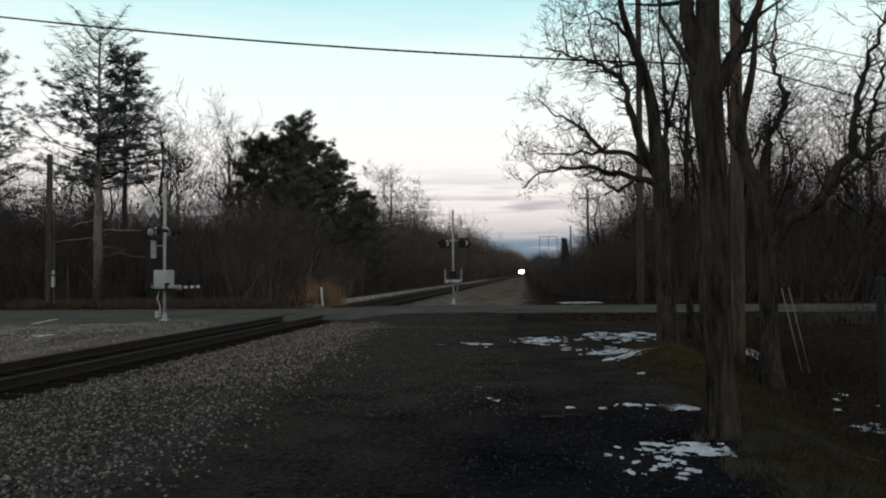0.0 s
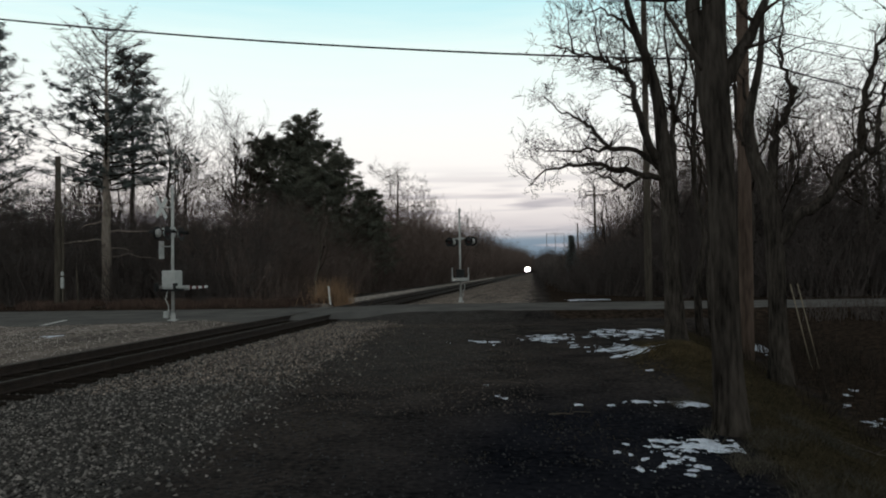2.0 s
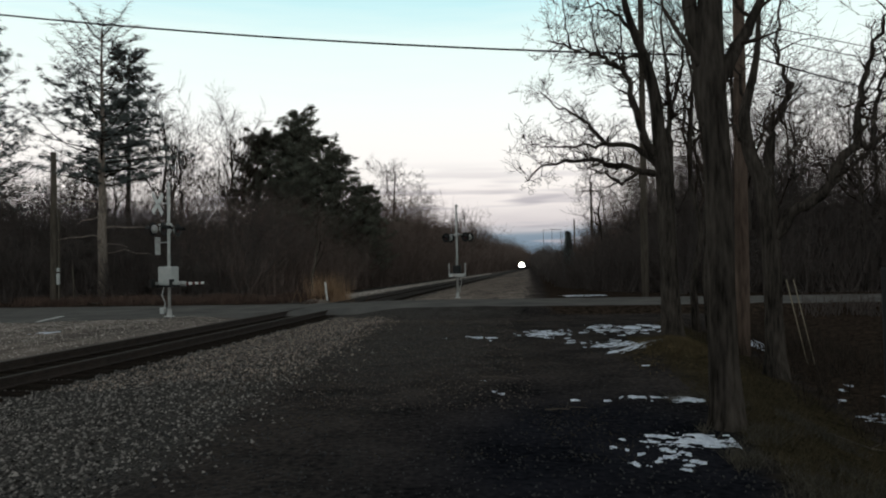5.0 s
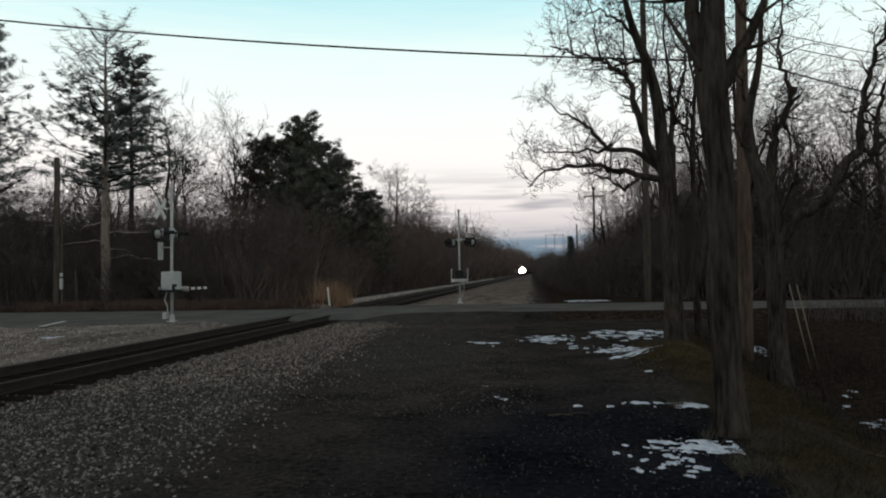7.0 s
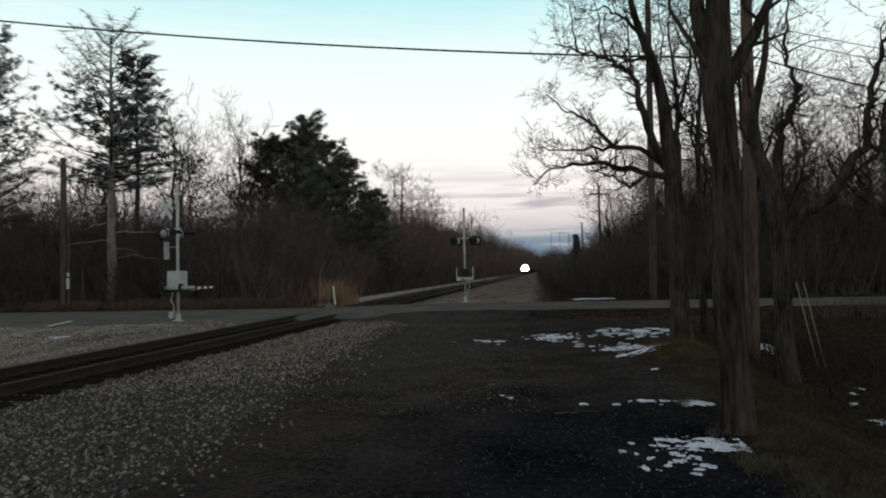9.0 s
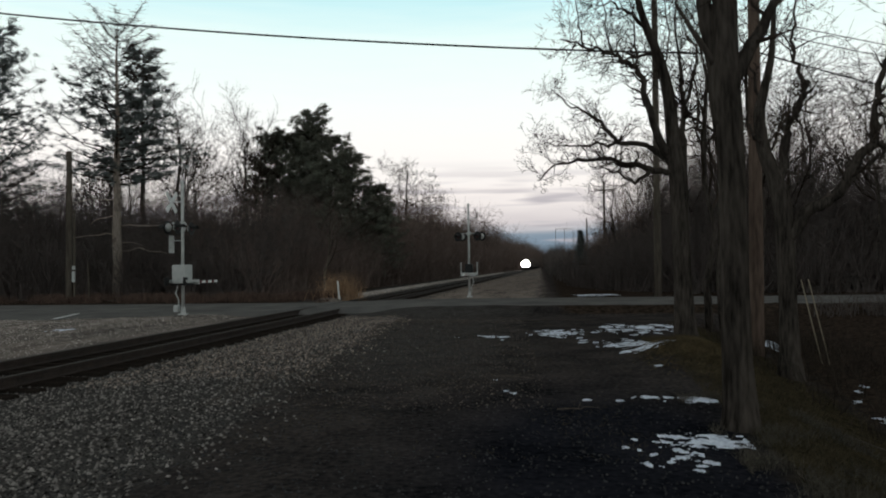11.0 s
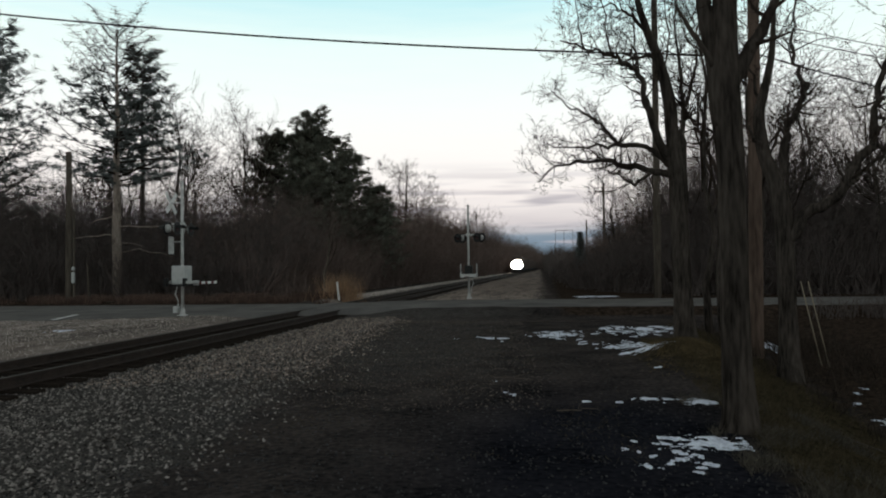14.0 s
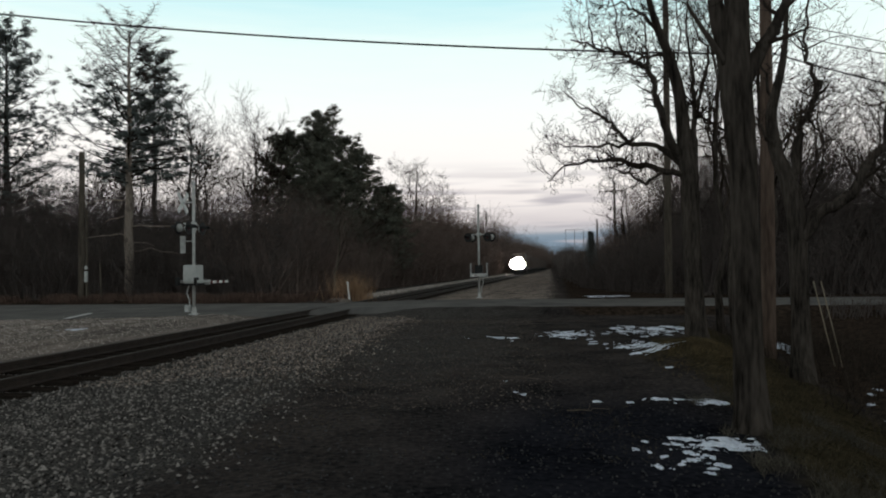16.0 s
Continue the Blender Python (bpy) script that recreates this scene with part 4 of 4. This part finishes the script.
# ------------------------------------------------------------ crossing signals
def crossing_signal(x, y, z, rz, label, h=4.9, arm=2.2, slim=False):
    """A mast with flashers, crossbuck, gate mechanism and lowered gate arm. Local -x faces the traffic, +y crosses the road."""
    ob = thing("crossing_signal", x, y, z, label, "crossing signal", "crossing signals", rz)
    g = Geo()
    g.tube([(0, 0, 0), (0, 0, h)], [0.056, 0.052], 14)
    g.tube([(0, 0, h), (0, 0, h + 0.04), (0, 0, h + 0.1)], [0.075, 0.075, 0.02], 14)
    mast = part("mast", g, M_ALU, ob, "silver mast with a cap", True)
    g = Geo()
    g.box(-0.15, 0.15, -0.15, 0.15, -0.05, 0.05, 0.015)
    g.tube([(0, 0, 0.05), (0, 0, 0.3)], [0.1, 0.08], 14)
    part("base", g, M_ALU, ob)
    # flashers on a crossarm
    turn = pose(0, 0, 0, 0, 0, 62 if slim else 0)
    reach = 0.62 if slim else 0.5
    g = Geo()
    g.tube([(-0.12, -reach, 3.38), (-0.12, reach, 3.38)], [0.03, 0.03], 8)
    g.box(-0.15, 0.08, -0.09, 0.09, 3.3, 3.46, 0.02)
    part("crossarm", g, M_ALU, ob).matrix_basis = turn
    for sy in (-reach, reach):
        for sx in (-1, 1):
            f = Geo()
            cx = -0.12 + sx * 0.12
            f.tube([(cx - sx * 0.06, sy, 3.22), (cx, sy, 3.22), (cx + sx * 0.08, sy, 3.22)], [0.07, 0.15, 0.15], 14)
            fl = part("flasher", f, M_ALU, ob, "", True)
            fl.matrix_basis = turn
            d = Geo()
            d.tube([(cx + sx * 0.08, sy, 3.22), (cx + sx * 0.09, sy, 3.22)], [0.25, 0.25], 18)
            part("backboard", d, M_DARK, fl, "round black backboard")
            d = Geo()
            d.tube([(cx + sx * 0.095, sy, 3.22), (cx + sx * 0.11, sy, 3.22)], [0.1, 0.08], 14)
            part("lens", d, M_LENS, fl, "dark red lens")
            d = Geo()
            for k in range(7):
                a0 = math.pi * k / 7
                a1 = math.pi * (k + 1) / 7
                i = len(d.v)
                for a in (a0, a1):
                    for rr in (0.125, 0.135):
                        for e, s2 in ((0.09, 1.0), (0.34, 0.9)):
                            d.v.append((cx + sx * e, sy + math.cos(a) * rr * s2, 3.22 + math.sin(a) * rr * s2))
                d.f += [(i, i + 1, i + 5, i + 4), (i + 2, i + 6, i + 7, i + 3), (i + 1, i + 3, i + 7, i + 5), (i, i + 4, i + 6, i + 2)]
            part("hood", d, M_DARK, fl, "black lamp hood")
    # crossbuck
    for a in (45, -45):
        g = Geo()
        g.box(-0.008, 0.008, -0.5, 0.5, -0.085, 0.085, 0, pose(-0.42 if a > 0 else -0.44, 0, 4.2, a, 0, 0))
        # the slim signal's blades take a dark wood tone for backlit shade
        part("crossbuck_blade", g, M_POLE if slim else M_WHITE, ob, "crossbuck blade in a dark tone for its backlit side" if slim else "white crossbuck blade")
    g = Geo()
    g.tube([(0, 0, 4.2), (-0.44, 0, 4.2)], [0.025, 0.025], 8)
    part("bracket", g, M_ALU, ob)
    if not slim:
        g = Geo()
        g.tube([(0, 0, 2.75), (-0.44, 0, 2.75)], [0.02, 0.02], 8)
        g.box(-0.45, -0.43, -0.18, 0.18, 2.3, 2.95, 0.004)
        part("sign_plate", g, M_ALU, ob, "back of a small sign plate")
    # gate mechanism
    g = Geo()
    if slim:
        g.box(-0.2, 0.2, -0.25, 0.25, 1.3, 1.75, 0.04)
    else:
        g.box(-0.3, 0.25, -0.26, 0.26, 1.17, 1.86, 0.05)
    mech = part("gate_mechanism", g, M_DARK if slim else M_BOX, ob, "dark gate machine" if slim else "grey gate machine housing")
    if slim:
        for cx in (-0.45, 0.41):
            g = Geo()
            g.box(cx, cx + 0.05, -0.06, 0.06, 1.1, 1.85, 0.01)
            part("side_arm", g, M_ALU, ob, "upright arm of the gate machine")
    g = Geo()
    g.box(-0.33, 0.28, -0.29, 0.29, 1.1, 1.17, 0.01)
    part("bottom_plate", g, M_DARK, mech)
    g = Geo()
    for sx in (-0.42, 0.36):
        g.box(sx, sx + 0.05, -0.5, 0.45, 1.2, 1.3, 0.01)
    g.box(-0.42, 0.41, 0.4, 0.5, 1.12, 1.3, 0.02)
    part("arm_bracket", g, M_ALU, ob)
    for cx in (-0.4, 0.33):
        g = Geo()
        g.box(cx, cx + 0.07, -0.62, -0.36, 1.1, 1.4, 0.02)
        part("counterweight", g, M_DARK, ob)
    g = Geo()
    g.box(-0.0, 0.03, 0.45, 0.5 + arm, 1.15, 1.25)
    ga = part("gate_arm", g, M_WHITE, ob, "lowered red and white gate arm")
    k = 0.7
    while k < 0.4 + arm:
        s = Geo()
        s.box(-0.004, 0.034, k, k + 0.2, 1.146, 1.254)
        part("stripe", s, M_RED, ga, "red stripe")
        k += 0.5
    # conduit and junction box at the foot
    g = Geo()
    g.tube([(-0.15, -0.1, 1.1), (-0.22, -0.12, 0.8), (-0.1, -0.12, 0.55), (-0.12, -0.12, 0.3)], [0.02] * 4, 8)
    part("cable_conduit", g, M_ALU, ob)
    if not slim:
        g = Geo()
        g.box(-0.3, -0.14, -0.16, 0.06, 0.12, 0.36, 0.02)
        part("junction_box", g, M_BOX, ob)
    return ob


crossing_signal(-13.46, 24.56, 0.0, 0, "silver crossing signal with gate machine and crossbuck on gravel")
crossing_signal(-4.25, 37.5, 0.0, 180, "silver crossing signal with open gate machine across the road", slim=True)


def build_marker():
    g = Geo()
    g.box(-0.045, 0.045, -0.012, 0.012, 0, 0.95, 0.008)
    ob = part("marker_post", g, M_WHITE)
    ob.matrix_basis = pose(-10.7, 35.2, height(-10.7, 35.2) - 0.02, 0, -6, 0)
    tagged(ob, "thin white plastic marker post in dry grass", "marker post")


build_marker()


# ------------------------------------------------------------ grass, leaves, snow
def blades(name, n, sampler, h, r, material, label, seed=1, lean=0.35):
    rng = np.random.default_rng(seed)
    P = np.array([sampler(rng) for _ in range(n)])
    b = np.array([(x, y, height(x, y) - 0.02) for x, y in P])
    hh = h * rng.uniform(0.4, 1.1, n)
    d = np.stack([rng.normal(0, lean, n) * hh, rng.normal(0, lean, n) * hh, hh], 1)
    tagged(part(name, spikes_mesh(name, b, b + d, r), material), label, "grass", kind="stuff")


blades("dry_grass", 700, lambda g: (-10.85 + g.normal(0, 0.5), 36.3 + g.normal(0, 0.5)), 1.5, 0.010, M_GRASS, "tuft of tall tan dry grass", 1, 0.32)
def weedy(g):
    while True:
        x, y = g.uniform(-32, -10.6), g.uniform(33.2, 39)
        if noise.noise((x * 0.55, y * 0.8, 7)) + g.normal(0, 0.15) > 0.2:
            return x, y


blades("brown_weeds", 14000, weedy, 0.5, 0.012, M_WEED, "clumps of low brown weeds beyond the road", 2)
def lot_clump(g):
    while True:
        x, y = g.uniform(-4.5, 1.2), 6 + 18 * g.random() ** 1.2
        if noise.noise((x * 0.9, y * 0.45, 21)) + g.normal(0, 0.12) > 0.12:
            return x, y


blades("dead_grass", 7000, lot_clump, 0.045, 0.0045, M_MOSS, "thin clumps of dead grass on the bare soil", 12, 0.9)
def bank_tuft(g):
    while True:
        x, y = g.uniform(1.5, 3.2), g.uniform(4.2, 9)
        if noise.noise((x * 2.2, y * 1.6, 33)) + g.normal(0, 0.1) > 0.18:
            return x, y


blades("bank_grass", 5500, bank_tuft, 0.13, 0.0035, M_STRAW, "pale straggling dead grass on the bank", 14, 0.55)
blades("winter_grass", 16000, lambda g: (1.9 + g.exponential(0.9), g.uniform(3, 16)), 0.11, 0.004, M_MOSS, "short faded winter grass on the bank", 3, 0.6)
blades("winter_grass", 9000, lambda g: (2.4 + g.normal(0, 0.36), 12.7 + g.normal(0, 1.0)), 0.07, 0.006, M_MOUND, "mossy grass on a small mound", 4, 0.7)


def snow_patch(x, y, w, d, seed, st=0.025, cover=0.3, label="ragged patch of old melting snow on dark soil"):
    """A thin ragged sheet of snow with a smooth outline where a noise field crosses zero."""
    rng = np.random.default_rng(seed)
    g = Geo()
    o = rng.uniform(0, 50)
    fr = 0.2 / st
    st *= 0.55
    nx, ny = max(5, int(w / st)), max(5, int(d / st))
    made = {}

    def field(i, j):
        u, v = i / nx * 2 - 1, j / ny * 2 - 1
        px, py = x + u * w / 2, y + v * d / 2
        return px, py, noise.fractal((px * fr * 0.6 + py * fr * 0.2 + o, py * fr * 0.9, o), 0.35, 2.2, 5) * 1.5 + cover * 0.6 - 0.16 - (u ** 4 + v ** 4) * 0.5 - (u * u + v * v) * 0.45

    val = [[field(i, j) for j in range(ny + 1)] for i in range(nx + 1)]

    def vert(key, px, py, k):
        if key not in made:
            made[key] = len(g.v)
            g.v.append((px, py, height(px, py) + (0.003 if k <= 0 else 0.005 + min(k * 0.02, 0.009))))
        return made[key]
    for i in range(nx):
        for j in range(ny):
            c = ((i, j), (i + 1, j), (i + 1, j + 1), (i, j + 1))
            poly = []
            for a, b in zip(c, c[1:] + c[:1]):
                A, B = val[a[0]][a[1]], val[b[0]][b[1]]
                if A[2] > 0:
                    poly.append(vert(a, *A))
                if (A[2] > 0) != (B[2] > 0):
                    t = A[2] / (A[2] - B[2])
                    poly.append(vert((min(a, b), max(a, b)), A[0] + (B[0] - A[0]) * t, A[1] + (B[1] - A[1]) * t, 0))
            if len(poly) >= 3:
                g.f.append(tuple(poly))
    if g.f:
        tagged(part("snow_patch", g, M_SNOW, smooth=True), label, "snow", "snow patches", "stuff")


SNOW = [  # x, y, width, depth, grain, cover
    (1.35, 6.74, 0.78, 0.55, 0.02, 0.68), (1.08, 6.6, 0.4, 0.26, 0.02, 0.22), (1.22, 8.95, 0.34, 0.2, 0.022, 0.15), (1.48, 8.98, 0.3, 0.2, 0.022, 0.12), (1.72, 8.8, 0.4, 0.5, 0.022, 0.8),
    (1.72, 13.0, 0.9, 1.0, 0.03, 0.25), (1.75, 14.4, 1.4, 1.8, 0.03, 0.02), (1.75, 18.4, 1.2, 2.2, 0.035, -0.05), (0.18, 17.2, 1.2, 1.6, 0.035, 0.08), (-1.4, 16.3, 0.8, 0.6, 0.03, 0.1),
    (2.7, 34.7, 2.5, 1.2, 0.06, 0.3), (2.3, 38.3, 2.6, 3.0, 0.07, 0.1), (5.72, 20.0, 0.65, 3.2, 0.05, 1.0), (4.7, 10.6, 0.7, 0.9, 0.03, 0.3), (2.7, 18.6, 1.3, 1.8, 0.04, 0.05), (-13.8, 18.3, 0.6, 0.8, 0.04, 0.2)]
SCATTER = random.Random(4)
for cx, cy, rx, ry, n in ((1.02, 6.1, 0.26, 0.34, 20), (1.0, 8.85, 0.35, 0.2, 5), (1.7, 15.8, 0.9, 1.8, 16), (1.5, 13.6, 0.5, 1.4, 7), (0.2, 16.8, 0.9, 0.9, 8), (-1.4, 16.2, 0.5, 0.3, 4), (5.0, 12.8, 0.7, 0.8, 5), (2.4, 18.2, 0.7, 0.8, 5), (-0.8, 9.5, 0.3, 0.5, 3)):
    for i in range(int(n * 1.5)):
        w = SCATTER.uniform(0.03, 0.12) * (1 if cy < 10 else 2.0)
        SNOW.append((SCATTER.gauss(cx, rx * 0.6), SCATTER.gauss(cy, ry * 0.6), w, w * SCATTER.uniform(0.9, 1.8), 0.013 if cy < 10 else 0.024, 0.55))
for k, (x, y, w, d, st, cover) in enumerate(SNOW):
    snow_patch(x, y, w, d, 200 + k, st, cover)


def fallen_branch(x, y, rz, ln, r, seed):
    rng = np.random.default_rng(seed)
    g = Geo()
    pts = [(ln * i / 6, rng.normal(0, 0.03), 0) for i in range(7)]
    z = [height(x + p[0] * math.cos(rz), y + p[0] * math.sin(rz)) - height(x, y) + r for p in pts]
    g.tube([(a, b, c) for (a, b, _), c in zip(pts, z)], [r * (1 - 0.1 * i) for i in range(7)], 6)
    g.tube([(ln * 0.5, 0, z[3]), (ln * 0.7, 0.12, z[4] + 0.05)], [r * 0.6, r * 0.2], 5)
    ob = part("fallen_branch", g, M_POLE, smooth=True)
    ob.matrix_basis = pose(x, y, height(x, y), 0, 0, math.degrees(rz))
    tagged(ob, "pale fallen branch lying on the ground", "branch", "fallen branches")


fallen_branch(3.2, 8.5, 0.1, 0.9, 0.014, 1)
fallen_branch(0.05, 8.0, 0.4, 0.5, 0.008, 2)
fallen_branch(-0.9, 10.5, -0.3, 0.7, 0.008, 3)
fallen_branch(-24.6, 36.6, 0.1, 2.2, 0.03, 4)
brush("ditch_brush", [(3.9, 22, 0.9), (3.7, 8, 0.7)], 260, 0.4, 1.2, -3.4, "low leafless bramble in the ditch", r=0.005, seed=8, per=26, material=M_TWIG)


brush("roadside_brush", [(9, 24.6, 1.1), (26, 24.6, 1.5)], 240, 0.5, 1.2, -1.6, "low leafless brush on the near verge of the road", r=0.008, seed=18, per=24, material=M_SHADEBRUSH)


def scrap_board(x, y, rz, ln, material, label):
    g = Geo()
    g.box(-ln / 2, ln / 2, -0.09, 0.09, 0, 0.04, 0.008)
    ob = part("scrap_board", g, material)
    ob.matrix_basis = pose(x, y, height(x, y) + 0.02, 0, 6, rz)
    tagged(ob, label, "board")


scrap_board(-24.9, 35.2, 8, 1.3, M_BARKRED, "reddish scrap board by the utility pole")
scrap_board(-25.3, 34.9, -5, 1.0, M_POLE, "grey scrap board by the utility pole")


# ------------------------------------------------------------ the train
def locomotive():
    ob = thing("locomotive", TRACK, 0, 0.07, "diesel freight locomotive with blazing headlights", "locomotive")
    g = Geo()
    g.box(-1.5, 1.5, 0.2, 21, 0.95, 1.5, 0.05)
    part("frame", g, M_DARK, ob)
    g = Geo()
    g.box(-0.95, 0.95, 0.5, 3.0, 1.5, 3.1, 0.15)
    part("nose", g, M_LOCO, ob)
    g = Geo()
    g.box(-1.5, 1.5, 3.0, 5.6, 1.5, 4.5, 0.2)
    cab = part("cab", g, M_LOCO, ob)
    for x in (-0.75, 0.75):
        w = Geo()
        w.box(x - 0.5, x + 0.5, 2.97, 3.02, 3.3, 4.0, 0.01)
        part("windscreen", w, M_GLASS, cab)
    g = Geo()
    g.box(-1.1, 1.1, 5.6, 20.2, 1.5, 4.4, 0.15)
    part("hood", g, M_LOCO, ob)
    for y0 in (2.0, 14.5):
        b = Geo()
        b.box(-1.2, 1.2, y0, y0 + 4.6, 0.35, 0.95, 0.08)
        bo = part("bogie", b, M_DARK, ob)
        for j in range(3):
            for sx in (-0.78, 0.7):
                w = Geo()
                w.tube([(sx, y0 + 0.6 + 1.7 * j, 0.5), (sx + 0.1, y0 + 0.6 + 1.7 * j, 0.5)], [0.5, 0.5], 16)
                part("wheel", w, M_RAIL, bo)
    p = Geo()
    p.box(-1.45, 1.45, 0.0, 0.25, 0.25, 1.0, 0.05)
    part("snow_plough", p, M_DARK, ob)
    # discs far larger than the lamps, added as glowing shapes for their glare
    for x, z, r in ((0.2, 2.45, 1.2), (-0.6, 2.1, 1.0), (0.7, 2.05, 0.95)):
        l = Geo()
        l.tube([(x, 0.3, z), (x, 0.02, z), (x, -0.12, z), (x, -0.16, z)], [r * 0.7, r, r * 0.75, r * 0.2], 20)
        part("glare_disc", l, M_GLARE, ob, "oversized glowing disc standing in for headlamp glare")
    return ob


def wagon(i):
    kind = i % 3
    ob = thing("freight_wagon", TRACK, 0, 0.07, "weathered grey-brown freight wagon coupled in the train", "wagon", "wagons of the train")
    g = Geo()
    g.box(-1.5, 1.5, 0.4, 15.4, 1.2, 4.4 if kind else 3.8, 0.12)
    part("body", g, M_CAR, ob)
    g = Geo()
    g.box(-1.2, 1.2, 0.0, 15.8, 0.9, 1.2, 0.03)
    part("underframe", g, M_DARK, ob)
    for k in range(9):
        r = Geo()
        r.box(-1.58, 1.58, 1.0 + k * 1.7, 1.12 + k * 1.7, 1.2, 4.35 if kind else 3.75)
        part("rib", r, M_CAR, ob)
    for y0 in (1.6, 11.8):
        b = Geo()
        b.box(-1.1, 1.1, y0, y0 + 2.4, 0.35, 0.9, 0.06)
        for j in range(2):
            for sx in (-0.78, 0.7):
                b.tube([(sx, y0 + 0.4 + 1.6 * j, 0.45), (sx + 0.1, y0 + 0.4 + 1.6 * j, 0.45)], [0.45, 0.45], 14)
        part("bogie", b, M_DARK, ob)
    return ob


LOCO = locomotive()
WAGONS = [wagon(i) for i in range(14)]


def motions():
    times = [i * 0.5 for i in range(33)]
    where = [512 - 22.6 * t for t in times]
    walk(LOCO, [(t, pose(TRACK, y, 0.07)) for t, y in zip(times, where)])
    for i, w in enumerate(WAGONS):
        walk(w, [(t, pose(TRACK, y + 21.5 + 16.0 * i, 0.07)) for t, y in zip(times, where)])


motions()
